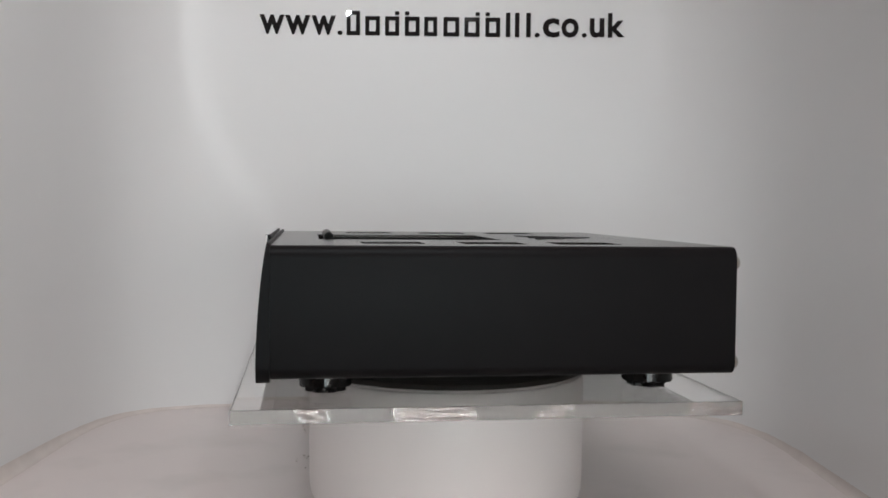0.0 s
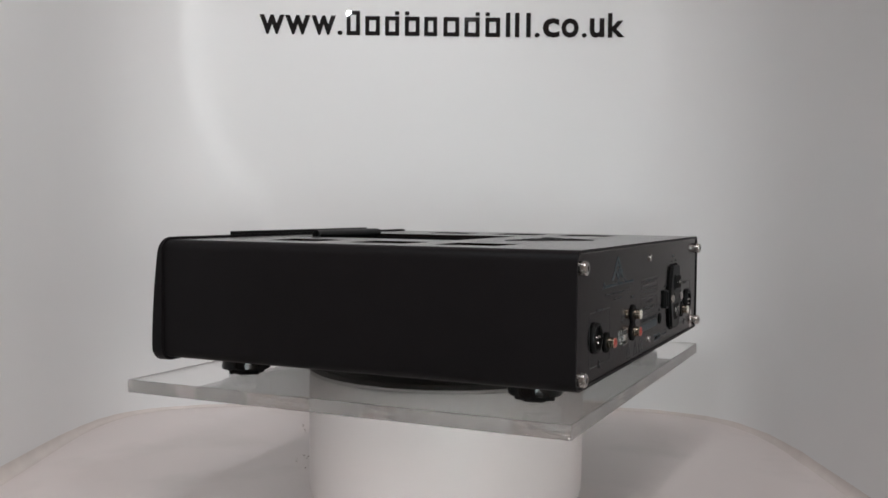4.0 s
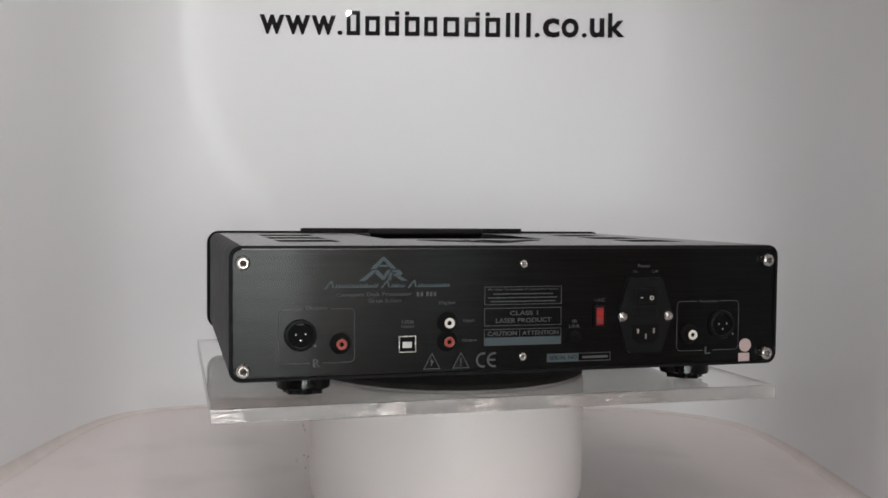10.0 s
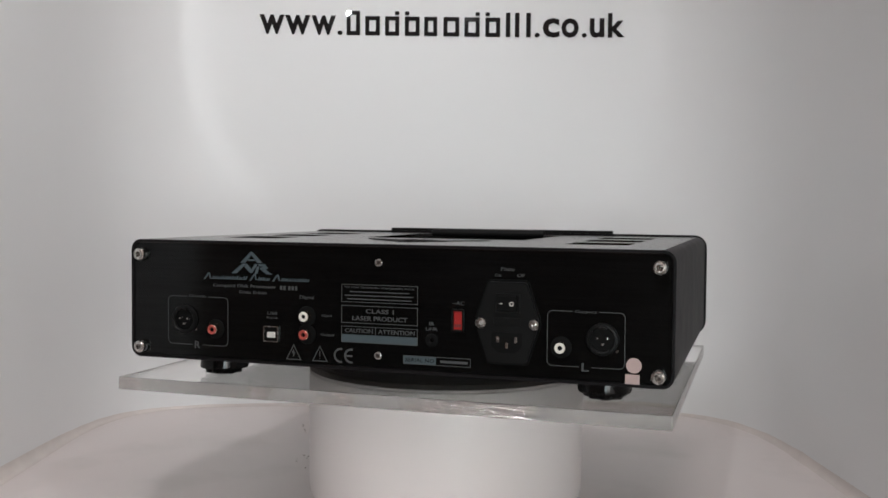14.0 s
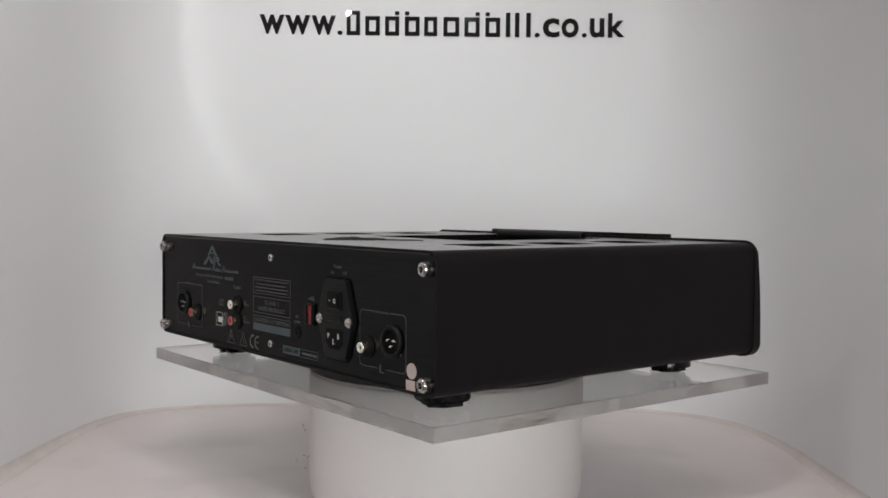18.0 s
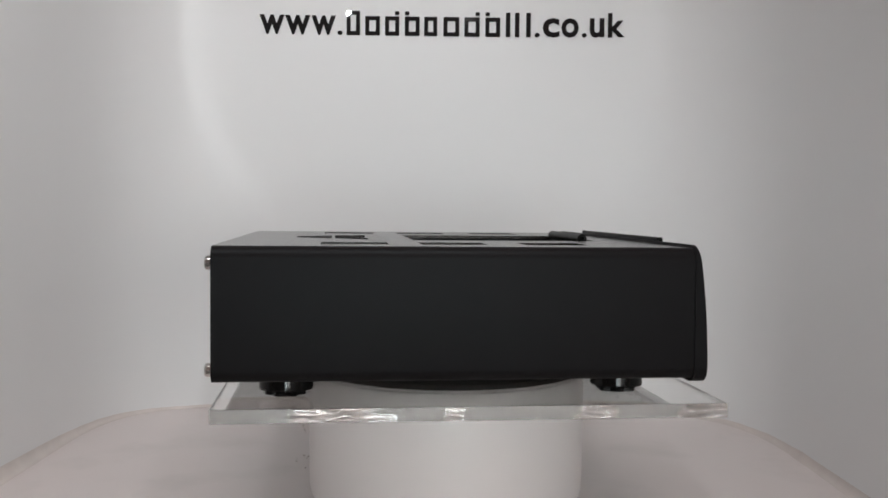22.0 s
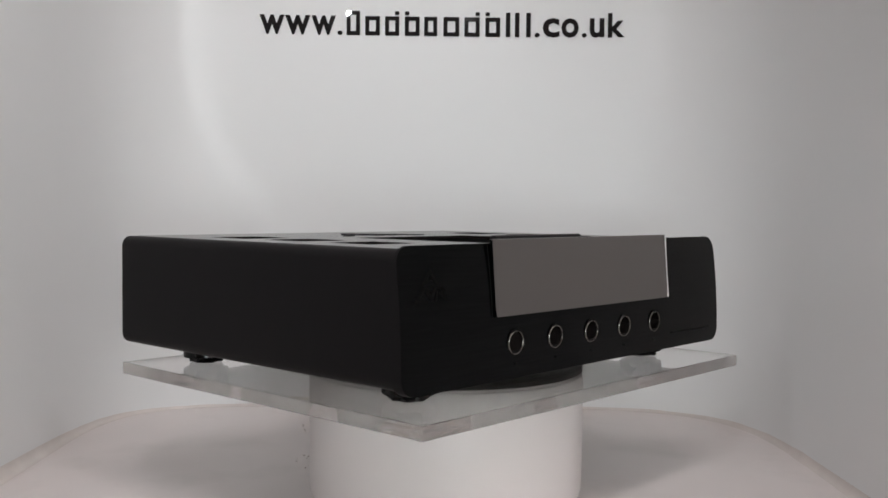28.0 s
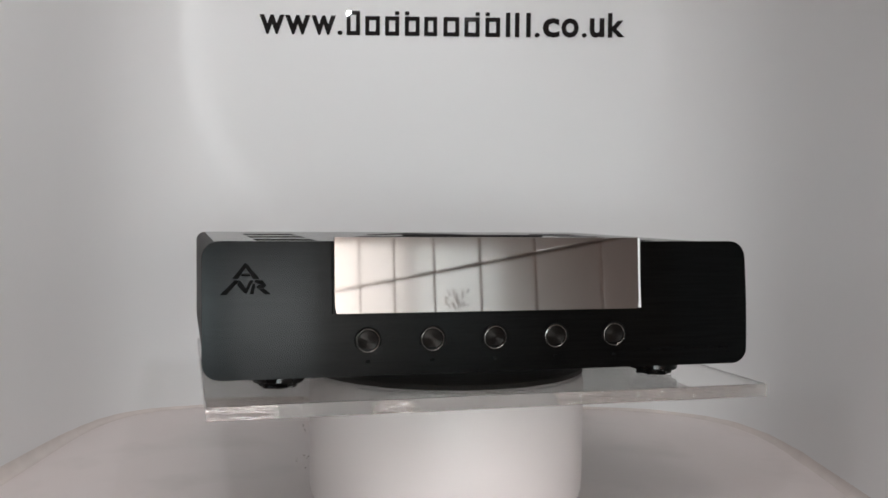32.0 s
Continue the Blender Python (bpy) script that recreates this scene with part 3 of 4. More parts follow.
def foot(player):
    bm = bmesh.new()
    h = Z_LOW
    lathe(bm, [(0.0, h), (0.0199, h), (0.0204, h - 0.0006), (0.0212, 0.0068), (0.0207, 0.0054), (0.0165, 0.0042), (0.0, 0.0042)], seg=48)
    base = part("foot", bm, M_RUBBER, player, "black glossy round foot with lobed pad")
    bm = bmesh.new()
    pts = []
    for i in range(48):
        a = 2 * math.pi * i / 48
        r = 0.0148 + 0.0017 * math.cos(7 * a) + 0.0006 * math.cos(3 * a + 1)
        pts.append((r * math.cos(a), r * math.sin(a)))
    rows = [[bm.verts.new((u * k, v * k, z)) for u, v in pts] for z, k in ((0.0010, 0.97), (0.0016, 1.0), (0.0028, 0.982), (0.0040, 0.945), (0.0046, 0.90))]
    for p, q in zip(rows, rows[1:]):
        for i in range(48):
            bm.faces.new((p[i], p[(i + 1) % 48], q[(i + 1) % 48], q[i]))
    bm.faces.new(rows[0])
    bm.faces.new(rows[-1])
    part("lobed_pad", bm, M_RUBBER, base)
    bm = bmesh.new()
    lathe(bm, [(0.0, 0.0), (0.0085, 0.0), (0.0100, 0.0006), (0.0102, 0.0016), (0.0, 0.0016)], "z", (0, 0, 0), 32)
    part("grip", bm, M_RUBBER, base)
    return base


def feet(player):
    base = foot(player)
    base.matrix_basis = pose(-0.1770, 0.1465, 0)
    for x, y, a in ((0.1590, 0.1475, 40), (0.1610, -0.1205, 75), (-0.1745, -0.1195, 15)):
        again(base, pose(x, y, 0, 0, 0, a))


YP = 0.1968           # outer face of the rear panel
BACK = pose(0, 0, 0, 90, 0, 180)


def on_back(x, z, lift=0.0):
    """A pose on the rear panel, facing out: its own x runs to the viewer's right."""
    return pose(x, YP + lift, z) @ BACK


def screw_head(player, x, z, r=0.0052, h=0.0064):
    bm = bmesh.new()
    lathe(bm, [(r * 0.44, h * 0.55), (r * 0.44, h * 0.97), (r * 0.50, h), (r * 0.66, h), (r * 0.84, h * 0.93), (r * 0.96, h * 0.80), (r, h * 0.60), (r, 0.0), (r * 0.44, 0.0)],
          "z", (0, 0, 0), 28, "ring")
    head = part("screw", bm, M_STEEL, player, "bright hexagon socket screw", on_back(x, z))
    # recess floor in a darker metal than the head, imitating shade inside
    bm = bmesh.new()
    lathe(bm, [(0.0, h * 0.50), (r * 0.44, h * 0.66), (r * 0.44, h * 0.40), (0.0, h * 0.40)], "z", (0, 0, 0), 6)
    part("hexagon_recess", bm, M_BEZEL, head)
    return head


def outline_box(player, x0, x1, z0, z1, gap, mat, r=0.004):
    """A printed frame with rounded corners, open for its captions: gaps are (row, from, to)."""
    bm = bmesh.new()
    t = 0.00055
    outer, inner = rounded(x0, x1, z0, z1, r, 4), rounded(x0 + t, x1 - t, z0 + t, z1 - t, r - t, 4)
    ring(bm, outer, inner, XZ, YP - 0.0002, YP + 0.00012)
    part("printed_frame", bm, mat, player, "thin printed frame round sockets")


def xlr(player, x, z):
    bm = bmesh.new()
    lathe(bm, [(0.0092, 0.0), (0.0092, 0.0024), (0.0098, 0.0030), (0.0114, 0.0027), (0.0120, 0.0014), (0.0120, 0.0)], "z", (0, 0, 0), 40, "ring")
    ob = part("xlr_socket", bm, M_PLASTIC, player, "black round three-pin balanced socket", on_back(x, z))
    # shallow black floor in place of a deep, shaded socket
    bm = bmesh.new()
    lathe(bm, [(0.0, 0.0), (0.0091, 0.0), (0.0091, 0.0003), (0.0, 0.0003)], "z", (0, 0, 0), 32)
    part("socket_floor", bm, M_DARK, ob)
    for u, v in ((-0.0036, 0.0008), (0.0036, 0.0008), (0.0, -0.0036)):
        bm = bmesh.new()
        lathe(bm, [(0.0, 0.0), (0.0011, 0.0), (0.0011, 0.0018), (0.0007, 0.0026), (0.0, 0.0028)], "z", (u, v, 0), 14)
        part("pin", bm, M_STEEL, ob)
    bm = bmesh.new()
    box(bm, -0.0030, 0.0030, 0.0074, 0.0088, -0.002, 0.0030, 0.0004, 1)
    part("latch", bm, M_KNOB, ob)
    bm = bmesh.new()
    lathe(bm, [(0.0, 0.0), (0.0010, 0.0), (0.0010, 0.0004), (0.0006, 0.0006), (0.0, 0.0006)], "z", (0.0108, -0.0082, 0), 12)
    part("lock_screw", bm, M_BEZEL, ob)


def rca(player, x, z, ringmat, label):
    bm = bmesh.new()
    lathe(bm, [(0.0, 0.0), (0.0078, 0.0), (0.0081, 0.0006), (0.0076, 0.0016), (0.0, 0.0016)], "z", (0, 0, 0), 32)
    ob = part("phono_socket", bm, M_DARK, player, label, on_back(x, z))
    bm = bmesh.new()
    lathe(bm, [(0.0025, 0.0014), (0.0041, 0.0014), (0.0041, 0.0066), (0.0038, 0.0070), (0.0025, 0.0070), (0.0024, 0.003)], "z", (0, 0, 0), 28, "ring")
    part("barrel", bm, M_GOLD, ob)
    bm = bmesh.new()
    lathe(bm, [(0.0018, 0.0064), (0.0038, 0.0070), (0.0040, 0.0074), (0.0035, 0.0079), (0.0019, 0.0076)], "z", (0, 0, 0), 28, "ring")
    part("insulator", bm, ringmat, ob)
    # black plug drawn as the shaded hole of the socket
    bm = bmesh.new()
    lathe(bm, [(0.0, 0.0050), (0.0022, 0.0050), (0.0022, 0.0056), (0.0, 0.0056)], "z", (0, 0, 0), 14)
    part("contact", bm, M_DARK, ob)


def usb(player, x, z):
    bm = bmesh.new()
    ring(bm, rounded(-0.0067, 0.0067, -0.0064, 0.0064, 0.0006, 2), rounded(-0.0060, 0.0060, -0.0057, 0.0057, 0.0006, 2), XY, 0.0, 0.0022)
    ob = part("usb_socket", bm, M_STEEL, player, "square metal data socket", on_back(x, z))
    bm = bmesh.new()
    box(bm, -0.0060, 0.0060, -0.0057, 0.0057, 0.0, 0.0003)
    part("socket_floor", bm, M_DARK, ob)
    bm = bmesh.new()
    box(bm, -0.0036, 0.0036, -0.0030, 0.0016, 0.0003, 0.0016, 0.0003, 1)
    part("tongue", bm, M_IVORY, ob, "pale plastic tongue")


def inlet(player):
    x, z = -0.1113, 0.0620
    out = [(-0.0132, 0.0308), (0.0132, 0.0308), (0.0152, 0.0296), (0.0240, 0.0030), (0.0240, -0.0030), (0.0152, -0.0296), (0.0132, -0.0308),
           (-0.0132, -0.0308), (-0.0152, -0.0296), (-0.0240, -0.0030), (-0.0240, 0.0030), (-0.0152, 0.0296)]
    bm = bmesh.new()
    prism(bm, [(u * 0.985, v * 0.985) for u, v in out], XY, 0.0006, 0.0032)
    ob = part("mains_inlet", bm, M_PLASTIC, player, "black hexagonal mains inlet with rocker switch", on_back(x, z))
    bm = bmesh.new()
    prism(bm, [(u * 1.055, v * 1.045) for u, v in out], XY, 0.0, 0.0008)
    part("gasket", bm, M_DARK, ob, "thin black gasket round the inlet")
    bm = bmesh.new()
    ring(bm, rounded(-0.0100, 0.0100, -0.0075, 0.0075, 0.0008, 2), rounded(-0.0084, 0.0084, -0.0062, 0.0062, 0.0006, 2), XY, 0.0030, 0.0044)
    part("switch_frame", bm, M_PLASTIC, ob, at=pose(0, 0.0142, 0))
    bm = bmesh.new()
    box(bm, -0.0082, 0.0082, -0.0060, 0.0060, 0.0030, 0.0048, 0.0006, 1)
    for v in bm.verts:
        if v.co.x > 0 and v.co.z > 0.004:
            v.co.z += 0.0014
    part("rocker", bm, M_DARK, ob, "black rocker switch", pose(0, 0.0142, 0))
    bm = bmesh.new()
    box(bm, -0.0052, -0.0024, -0.0004, 0.0004, 0.0048, 0.0052)
    part("off_mark", bm, M_WHITE, ob, at=pose(0, 0.0142, 0))
    bm = bmesh.new()
    lathe(bm, [(0.0011, 0.0), (0.0011, 0.0003), (0.0017, 0.0003), (0.0017, 0.0)], "z", (0.0040, 0, 0.0058), 20, "ring")
    part("on_mark", bm, M_WHITE, ob, at=pose(0, 0.0142, 0))
    bm = bmesh.new()
    box(bm, -0.0105, 0.0105, -0.0030, 0.0030, 0.0030, 0.0038, 0.0005, 1)
    part("fuse_drawer", bm, M_PLASTIC, ob, at=pose(0, 0.0008, 0))
    bm = bmesh.new()
    sock = [(-0.0118, 0.0075), (0.0118, 0.0075), (0.0118, -0.0030), (0.0070, -0.0078), (-0.0070, -0.0078), (-0.0118, -0.0030)]
    prism(bm, sock, XY, 0.0028, 0.0034)
    part("socket_well", bm, M_DARK, ob, at=pose(0, -0.0150, 0))
    for u, v in ((-0.0070, 0.0022), (0.0070, 0.0022), (0.0, -0.0022)):
        bm = bmesh.new()
        box(bm, u - 0.0010, u + 0.0010, v - 0.0022, v + 0.0022, 0.0030, 0.0046, 0.0003, 1)
        part("pin", bm, M_STEEL, ob, at=pose(0, -0.0150, 0))
    for u in (-0.0204, 0.0204):
        bm = bmesh.new()
        lathe(bm, [(0.0, 0.003), (0.0040, 0.003), (0.0040, 0.0042), (0.0030, 0.0054), (0.0010, 0.0058), (0.0, 0.0048)], "z", (u, -0.0010, 0), 24)
        part("screw", bm, M_STEEL, ob, "bright cross-head screw")


def rear_print(player):
    def word(text, x0, x1, zc, h, mat=M_PRINT, lift=0.00015, bold=0.0):
        w = abs(x1 - x0)
        lettering("printed_word", text, w, h, 0.0002, mat, player, on_back((x0 + x1) / 2, zc, lift), bold=bold)

    def bar(x0, x1, z0, z1, mat=M_PRINT, lift=0.00012, name="printed_bar"):
        bm = bmesh.new()
        box(bm, min(x0, x1), max(x0, x1), YP - 0.0002, YP + lift, z0, z1)
        part(name, bm, mat, player)

    def frame_(x0, x1, z0, z1, t=0.0005):
        bm = bmesh.new()
        a, b = min(x0, x1), max(x0, x1)
        ring(bm, [(a, z0), (b, z0), (b, z1), (a, z1)], [(a + t, z0 + t), (b - t, z0 + t), (b - t, z1 - t), (a + t, z1 - t)], XZ, YP - 0.0002, YP + 0.00012)
        part("printed_frame", bm, M_PRINT, player)
    emblem(player, M_PRINT_BLUE, on_back(0.1052, 0.0972, 0.0001), 0.0375, 0.00025, 0.0180, "blue-grey printed triangular mark")
    # the maker's name as plain slanted bars
    rng = random.Random(11)
    for x0, x1 in ((0.1500, 0.1110), (0.1075, 0.0895), (0.0865, 0.0550)):
        bm = bmesh.new()
        x, z = x0, 0.0870
        prism(bm, [(x, z - 0.0006), (x - 0.0016, z - 0.0006), (x - 0.0060, z + 0.0052), (x - 0.0046, z + 0.0052)], XZ, YP - 0.0002, YP + 0.00014)
        prism(bm, [(x - 0.0050, z + 0.0048), (x - 0.0062, z + 0.0048), (x - 0.0072, z), (x - 0.0060, z)], XZ, YP - 0.0002, YP + 0.00013)
        x -= 0.0082
        while x > x1:
            w, h = rng.uniform(0.0007, 0.0014), rng.uniform(0.0018, 0.0030)
            prism(bm, [(x, z), (x - w, z), (x - w - h * 0.35, z + h), (x - h * 0.35, z + h)], XZ, YP - 0.0002, YP + 0.00013)
            x -= w + rng.uniform(0.0006, 0.0012)
        prism(bm, [(x0 - 0.0075, z), (x1, z), (x1, z + 0.0006), (x0 - 0.0075, z + 0.0006)], XZ, YP - 0.0002, YP + 0.00012)
        part("printed_name", bm, M_PRINT_BLUE, player, "blue-grey printed name as plain strokes")
    word("Compact Disk Processor", 0.1410, 0.0830, 0.0815, 0.0036, bold=0.01)
    for x in (0.0792, 0.0762, 0.0718, 0.0688, 0.0658):
        bar(x, x - 0.0019, 0.0798, 0.0831)
    word("Great Britain", 0.1165, 0.0915, 0.0770, 0.0027)
    # outputs, both channels
    outline_box(player, 0.1267, 0.1841, 0.0310, 0.0718, None, M_PRINT)
    outline_box(player, -0.1990, -0.1412, 0.0310, 0.0725, None, M_PRINT)
    for xc, ch in ((0.1556, "R"), (-0.1700, "L")):
        bar(xc - 0.0045, xc + 0.0045, 0.0303, 0.0322, M_BRUSHED, 0.0002, "frame_break")
        word(ch, xc + 0.0026, xc - 0.0026, 0.0312, 0.0060, lift=0.0003, bold=0.015)
        bar(xc - 0.010, xc + 0.010, 0.0706, 0.0732, M_BRUSHED, 0.0002, "frame_break")
        word("Outputs", xc + 0.008, xc - 0.008, 0.0719, 0.0030, lift=0.0003)
    word("USB", 0.0905, 0.0815, 0.0605, 0.0026)
    word("Input", 0.0910, 0.0810, 0.0568, 0.0030)
    word("Digital", 0.0615, 0.0490, 0.0742, 0.0034)
    word("Input", 0.0420, 0.0330, 0.0603, 0.0030)
    word("Output", 0.0430, 0.0310, 0.0450, 0.0030)
    # information panels
    frame_(0.0250, -0.0393, 0.0722, 0.0865)
    word("No User Serviceable Components Inside", 0.0222, -0.0365, 0.0840, 0.0023)
    for i, (a, b) in enumerate(((0.0180, -0.0320), (0.0222, -0.0355), (0.0200, -0.0340))):
        bar(a, b, 0.0802 - i * 0.0029, 0.0810 - i * 0.0029)
    frame_(0.0250, -0.0393, 0.0556, 0.0697)
    word("CLASS 1", 0.0040, -0.0195, 0.0655, 0.0034, bold=0.015)
    word("LASER PRODUCT", 0.0155, -0.0308, 0.0598, 0.0036, bold=0.015)
    frame_(0.0250, -0.0393, 0.0402, 0.0532)
    word("CAUTION", 0.0220, -0.0020, 0.0497, 0.0034, bold=0.015)
    word("ATTENTION", -0.0065, -0.0370, 0.0497, 0.0034, bold=0.015)
    bar(-0.0040, -0.0045, 0.0466, 0.0528)
    bar(0.0245, -0.0388, 0.0407, 0.0466, M_PRINT_BLUE)
    # warning triangles
    for xc in (0.0668, 0.0436):
        bm = bmesh.new()
        o = [(-0.0070, 0.0), (0.0070, 0.0), (0.0, 0.0128)]
        i = [(-0.0058, 0.0007), (0.0058, 0.0007), (0.0, 0.0114)]
        ring(bm, [(xc + u, 0.0235 + v) for u, v in o], [(xc + u, 0.0235 + v) for u, v in i], XZ, YP - 0.0002, YP + 0.00012)
        if xc > 0.05:
            prism(bm, [(xc, 0.0325), (xc + 0.0016, 0.0292), (xc + 0.0003, 0.0293), (xc + 0.0008, 0.0255), (xc - 0.0016, 0.0300), (xc - 0.0002, 0.0299)],
                  XZ, YP - 0.0002, YP + 0.00012)
        else:
            box(bm, xc - 0.0004, xc + 0.0004, YP - 0.0002, YP + 0.00012, 0.0272, 0.0318)
            box(bm, xc - 0.0004, xc + 0.0004, YP - 0.0002, YP + 0.00012, 0.0252, 0.0261)
        part("warning_triangle", bm, M_PRINT, player)
    for xc, e in ((0.0255, False), (0.0165, True)):
        bm = bmesh.new()
        arc = [(math.cos(radians(a)), math.sin(radians(a))) for a in range(75, 286, 15)]
        pts = [(xc - 0.0060 * c * -1 * -1 - 0.0, 0.0293 + 0.0060 * s) for c, s in arc]
        ins = [(xc - 0.0044 * c * -1 * -1 - 0.0, 0.0293 + 0.0044 * s) for c, s in arc]
        prism(bm, pts + ins[::-1], XZ, YP - 0.0002, YP + 0.00012)
        if e:
            box(bm, xc - 0.0010, xc + 0.0050, YP - 0.0002, YP + 0.00012, 0.0286, 0.0300)
        part("printed_mark", bm, M_PRINT, player)
    # link jack and voltage selector
    word("IR", -0.0488, -0.0530, 0.0580, 0.0026)
    word("LINK", -0.0462, -0.0556, 0.0540, 0.0026)
    bm = bmesh.new()
    lathe(bm, [(0.0017, -0.004), (0.0017, 0.0006), (0.0024, 0.0010), (0.0044, 0.0010), (0.0052, 0.0004), (0.0052, 0.0)], "z", (0, 0, 0), 28, "open")
    part("link_jack", bm, M_DARK, player, "small black jack socket", on_back(-0.0510, 0.0453))
    word("~AC", -0.0672, -0.0772, 0.0748, 0.0028)
    bm = bmesh.new()
    ring(bm, rounded(-0.0048, 0.0048, -0.0086, 0.0086, 0.0010, 2), rounded(-0.0037, 0.0037, -0.0073, 0.0073, 0.0005, 2), XY, 0.0, 0.0028)
    sel = part("voltage_selector", bm, M_PLASTIC, player, "red voltage selector in a black frame", on_back(-0.0722, 0.0617))
    bm = bmesh.new()
    box(bm, -0.0036, 0.0036, -0.0072, 0.0072, 0.0, 0.0003)
    box(bm, -0.0034, 0.0034, 0.0004, 0.0070, 0.0002, 0.0014, 0.0003, 1)
    box(bm, -0.0034, 0.0034, -0.0070, -0.0004, 0.0002, 0.0010, 0.0003, 1)
    part("slider", bm, M_RED, sel, "red plastic slider")
    bm = bmesh.new()
    for i in range(3):
        box(bm, -0.0024 + i * 0.0018, -0.0014 + i * 0.0018, -0.0052, -0.0030, 0.0009, 0.0011)
    part("selector_mark", bm, M_PRINT, sel)
    word("Power", -0.1055, -0.1165, 0.1020, 0.0030)
    word("On", -0.1008, -0.1054, 0.0972, 0.0024)
    word("Off", -0.1182, -0.1238, 0.0974, 0.0024)
    # serial plate
    frame_(-0.0275, -0.0823, 0.0258, 0.0325)
    bar(-0.0280, -0.0545, 0.0263, 0.0320, M_PRINT_BLUE)
    word("SERIAL NO", -0.0295, -0.0530, 0.0292, 0.0030, M_DARK, 0.0003)
    bar(-0.0580, -0.0800, 0.0280, 0.0300, M_PRINT)
    # stickers
    bm = bmesh.new()
    lathe(bm, [(0.0, 0.0), (0.0056, 0.0), (0.0056, 0.00025), (0.0, 0.00025)], "z", (0, 0, 0), 32)
    part("round_sticker", bm, M_STICKER, player, "round glossy pink sticker", on_back(-0.2055, 0.0345))
    bm = bmesh.new()
    box(bm, -0.0052, 0.0052, -0.0045, 0.0040, 0.0, 0.0003)
    part("square_sticker", bm, M_STICKER, player, "square glossy pink seal at the panel edge", on_back(-0.2045, 0.0240))


def rear(player):
    bm = bmesh.new()
    prism(bm, rounded(CX - HALF + 0.0030, CX + HALF - 0.0030, Z_LOW + 0.0028, Z_TOP - 0.0032, 0.0062, 5), XZ, YP - 0.004, YP)
    part("rear_panel", bm, M_BRUSHED, player, "black brushed aluminium rear panel with sockets")
    for x in (0.2096, -0.2232):
        for z in (0.1060, 0.0275):
            screw_head(player, x, z)
    for z in (0.1041, 0.0310):
        screw_head(player, -0.0068, z, 0.0030, 0.0016)
    xlr(player, 0.1676, 0.0523)
    xlr(player, -0.1825, 0.0525)
    rca(player, 0.1378, 0.0455, M_ORANGE, "red-ringed phono socket")
    rca(player, -0.1523, 0.0453, M_WHITE, "white-ringed phono socket")
    rca(player, 0.0549, 0.0596, M_WHITE, "white-ringed phono socket")
    rca(player, 0.0549, 0.0450, M_ORANGE, "red-ringed phono socket")
    usb(player, 0.0866, 0.0437)
    inlet(player)
    rear_print(player)


def disc_player():
    player = new("disc_player")
    player.location = (0, 0, SHELF_TOP)
    tagged(player, "black metal hi-fi disc player with mirrored front window on acrylic shelf", "disc player")
    case(player)
    front(player)
    front_marks(player)
    feet(player)
    rear(player)
    emblem(player, M_LOGO, pose(CX, 0.098, Z_TOP + 0.0002, 0, 0, 0), 0.115, 0.0004, 0.065)
    return player


# ---- the room round the booth ----
def flat(name, x0, x1, y0, y1, z0, z1, mat, label, category):
    bm = bmesh.new()
    box(bm, x0, x1, y0, y1, z0, z1)
    return tagged(part(name, bm, mat), label, category, kind="structure")


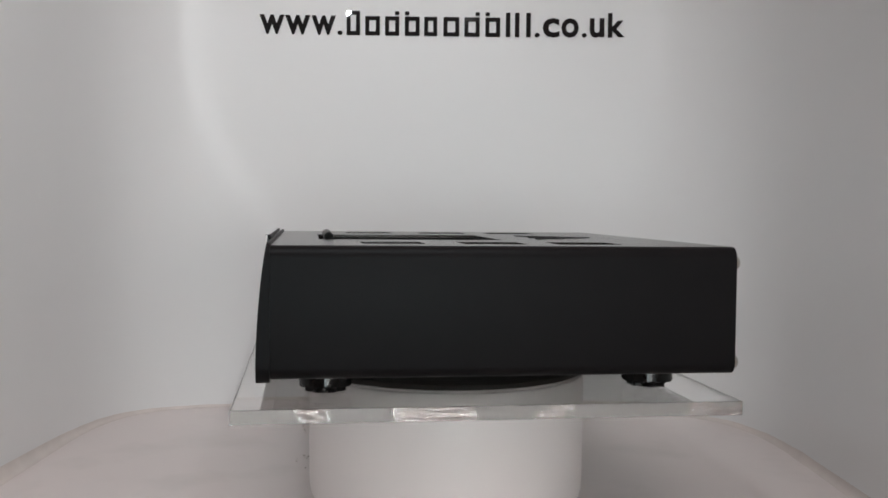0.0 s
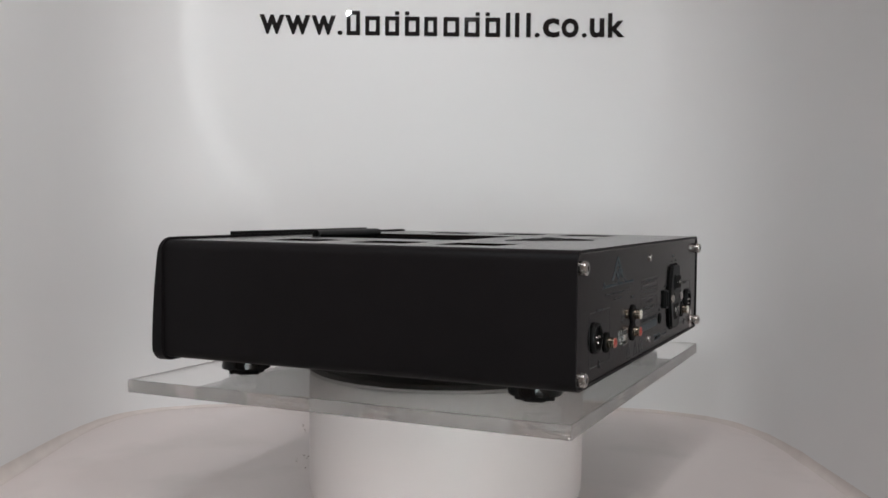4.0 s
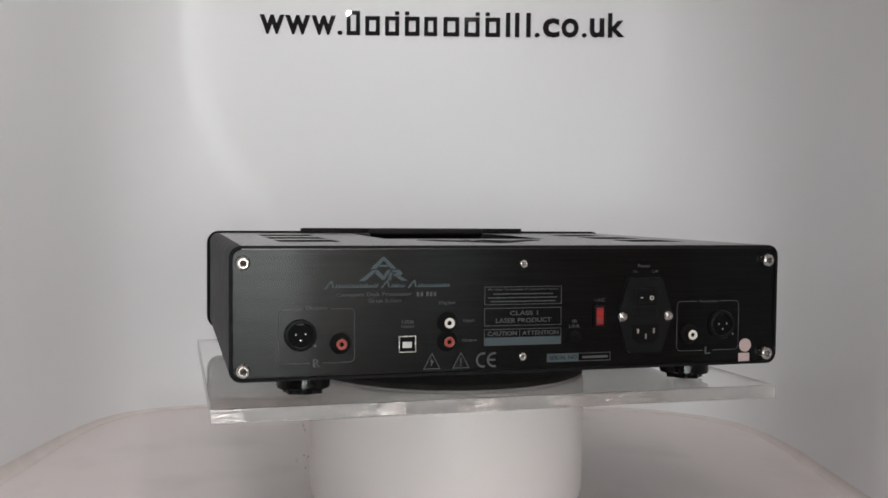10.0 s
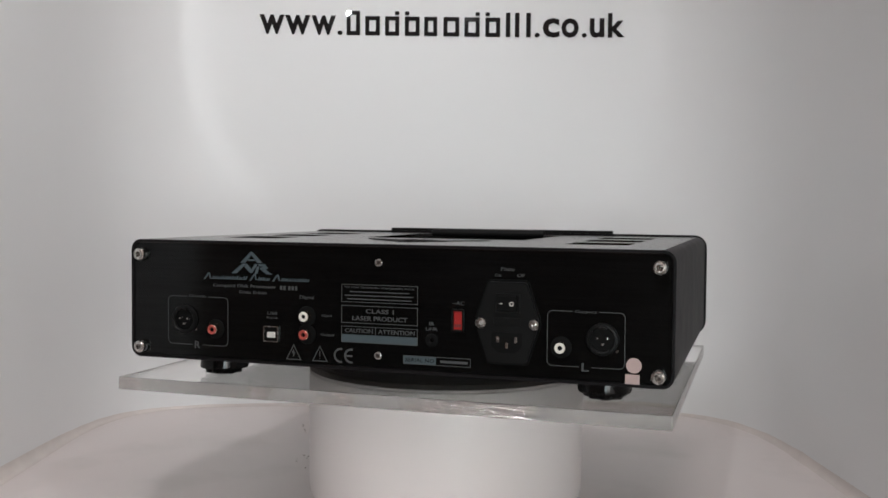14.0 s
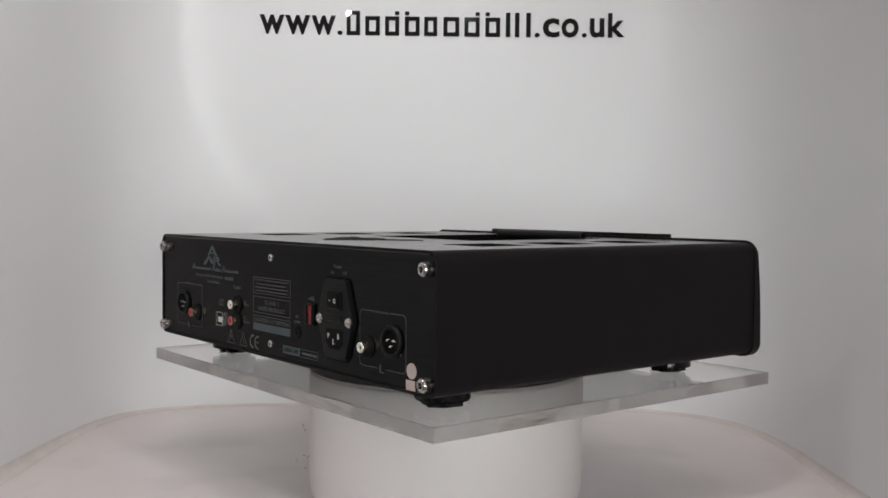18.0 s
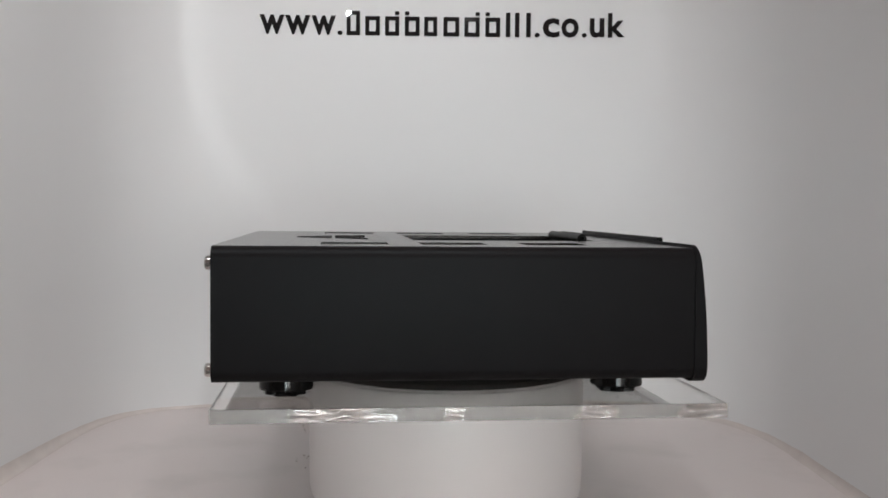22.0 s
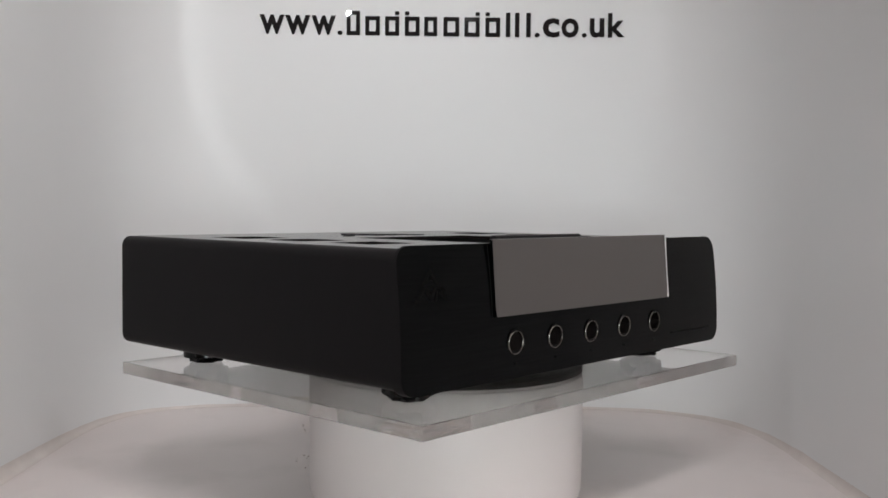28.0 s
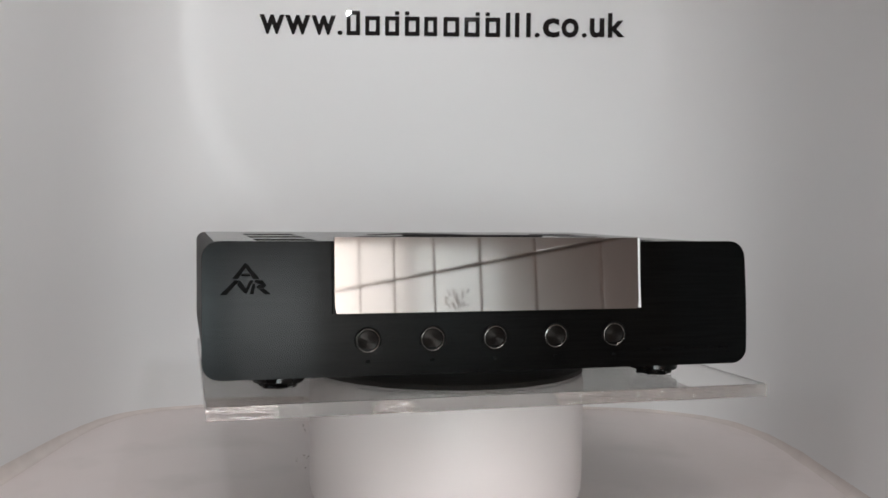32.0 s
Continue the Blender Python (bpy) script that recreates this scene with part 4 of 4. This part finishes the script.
def room():
    X0, X1, Y0, Y1, Z0, Z1 = -1.2, 0.4045, -1.40, 0.60, -0.03, 2.15
    flat("room_floor", X0 - 0.1, X1 + 0.1, Y0 - 0.1, Y1 + 0.1, Z0 - 0.05, Z0, M_LINO, "grey sheet floor of the room", "floor")
    flat("ceiling", X0 - 0.1, X1 + 0.1, Y0 - 0.1, Y1 + 0.1, Z1, Z1 + 0.05, M_PAINT, "plain brown painted ceiling", "ceiling")
    flat("wall_left", X0 - 0.1, X0, Y0 - 0.1, Y1 + 0.1, Z0, Z1, M_PAINT, "plain brown painted wall", "wall")
    flat("wall_far", X0, X1, Y1, Y1 + 0.1, Z0, Z1, M_PAINT, "plain brown painted wall behind the booth", "wall")
    # wall with the window
    wx0, wx1, wz0, wz1 = -0.075, 0.4043, 0.06, 0.44
    bm = bmesh.new()
    box(bm, X0, wx0, Y0 - 0.1, Y0, Z0, Z1)
    box(bm, wx0, X1, Y0 - 0.1, Y0, Z0, wz0)
    box(bm, wx0, X1, Y0 - 0.1, Y0, wz1, Z1)
    tagged(part("wall_window", bm, M_PAINT), "plain brown painted wall with a window", "wall", kind="structure")
    win = new("window_1")
    win.location = (0, Y0, 0)
    tagged(win, "white framed window of two bright daylit panes", "window", kind="structure")
    bm = bmesh.new()
    ring(bm, [(wx0, wz0), (wx1, wz0), (wx1, wz1), (wx0, wz1)],
         [(PANES[0][0], wz0 + 0.03), (PANES[1][1], wz0 + 0.03), (PANES[1][1], wz1 - 0.03), (PANES[0][0], wz1 - 0.03)], XZ, -0.02, 0.012)
    part("window_frame", bm, M_FRAME, win)
    bm = bmesh.new()
    box(bm, PANES[0][1], PANES[1][0], -0.02, 0.012, wz0 + 0.03, wz1 - 0.03)
    part("mullion", bm, M_FRAME, win)
    for (a, b), mat in zip(PANES, (M_SKY, M_SKY_WARM)):
        bm = bmesh.new()
        box(bm, a, b, -0.012, -0.006, wz0 + 0.03, wz1 - 0.03)
        part("pane", bm, mat, win, "daylit obscure glass pane")
    # tiled wall
    wall = flat("wall_right", X1 + 0.008, X1 + 0.1, Y0 - 0.1, Y1 + 0.1, Z0, Z1, M_GROUT, "wall with large pale glazed tiles and grey grout", "wall")
    pitch, rise, gap = 0.1435, 0.200, 0.0034
    tile = None
    for i in range(18):
        for j in range(12):
            y, z = TILE_Y - i * pitch, TILE_Z + (j - 2) * rise
            if y < Y0 or z < Z0 - 0.2 or z > Z1 - 0.2:
                continue
            if tile is None:
                bm = bmesh.new()
                box(bm, 0.0, 0.009, -pitch + gap / 2, -gap / 2, gap / 2, rise - gap / 2, 0.002, 2)
                tile = part("tile", bm, M_TILE, wall, at=pose(X1, y, z))
            else:
                ob = bpy.data.objects.new("tile", tile.data)
                scene.collection.objects.link(ob)
                ob.parent = wall
                ob.matrix_basis = pose(X1, y, z)
    # raised flower motif on one tile
    bm = bmesh.new()
    rng = random.Random(4)
    for k in range(26):
        a, r = rng.uniform(0.15, math.pi - 0.15), rng.uniform(0.008, 0.046)
        got = bmesh.ops.create_uvsphere(bm, u_segments=8, v_segments=6, radius=1, matrix=Matrix.Translation((0, r * math.cos(a), r * math.sin(a))) @ Euler((a, 0, 0)).to_matrix().to_4x4() @ Matrix.Diagonal((0.0011, 0.007, 0.0022, 1)))
    part("tile_relief", bm, M_TILE, wall, "raised flower motif on a tile", pose(X1, -0.842, 0.232))


def ring_light_mask():
    """An unseen round disc added before the ring light to mask its middle, on a rod from the ceiling."""
    top = new("ring_light_mask")
    way = (Vector(RING_AIM) - Vector(RING_EYE)).normalized()
    at = look(Vector(RING_EYE) + way * 0.05, RING_AIM)
    tagged(top, "unseen round black disc on a rod, added to mask the ring light", "lamp shield")
    top.matrix_basis = at
    bm = bmesh.new()
    lathe(bm, [(0.0, 0.0), (0.0174, 0.0), (0.0176, 0.0004), (0.0174, 0.0008), (0.0, 0.0008)], "z", (0.0007, 0, 0), 64)
    part("disc", bm, M_PLASTIC, top)
    bm = bmesh.new()
    lathe(bm, [(0.0, 0.0), (0.0008, 0.0), (0.0008, 1.0), (0.0, 1.0)], "z", (0, 0, 0), 8)
    rod = part("rod", bm, M_PLASTIC, top)
    rod.matrix_basis = at.inverted() @ Matrix.Translation(at.translation) @ Matrix.Diagonal((1, 1, 2.148 - at.translation.z, 1))


TILE_Y, TILE_Z = -0.0512, 0.3015
PANES = ((-0.045, 0.176), (0.204, 0.396))      # from and to along the window wall

booth_wall()
booth_floor()
sealant()
dirt_specks()
plinth()
wall_sign()
room()
ring_light_mask()
MAT_DISC = platter()
SHELF = shelf()
PLAYER = disc_player()


def turn_at(t):
    """The turntable's angle at t seconds: a smooth curve through the fitted angles."""
    i = min(int(t // 4), 7)
    f = t / 4 - i
    a, b = TURNS[i], TURNS[i + 1]
    da = (TURNS[i + 1] - TURNS[i - 1]) / 2 if i else b - a
    db = (TURNS[i + 2] - TURNS[i]) / 2 if i < 7 else b - a
    return a * (1 + 2 * f) * (1 - f) ** 2 + da * f * (1 - f) ** 2 + b * f * f * (3 - 2 * f) + db * f * f * (f - 1)


def motions():
    for thing in (MAT_DISC, SHELF, PLAYER):
        z = thing.location.z
        walk(thing, [(float(t), pose(0, 0, z, 0, 0, turn_at(t))) for t in range(33)])


motions()
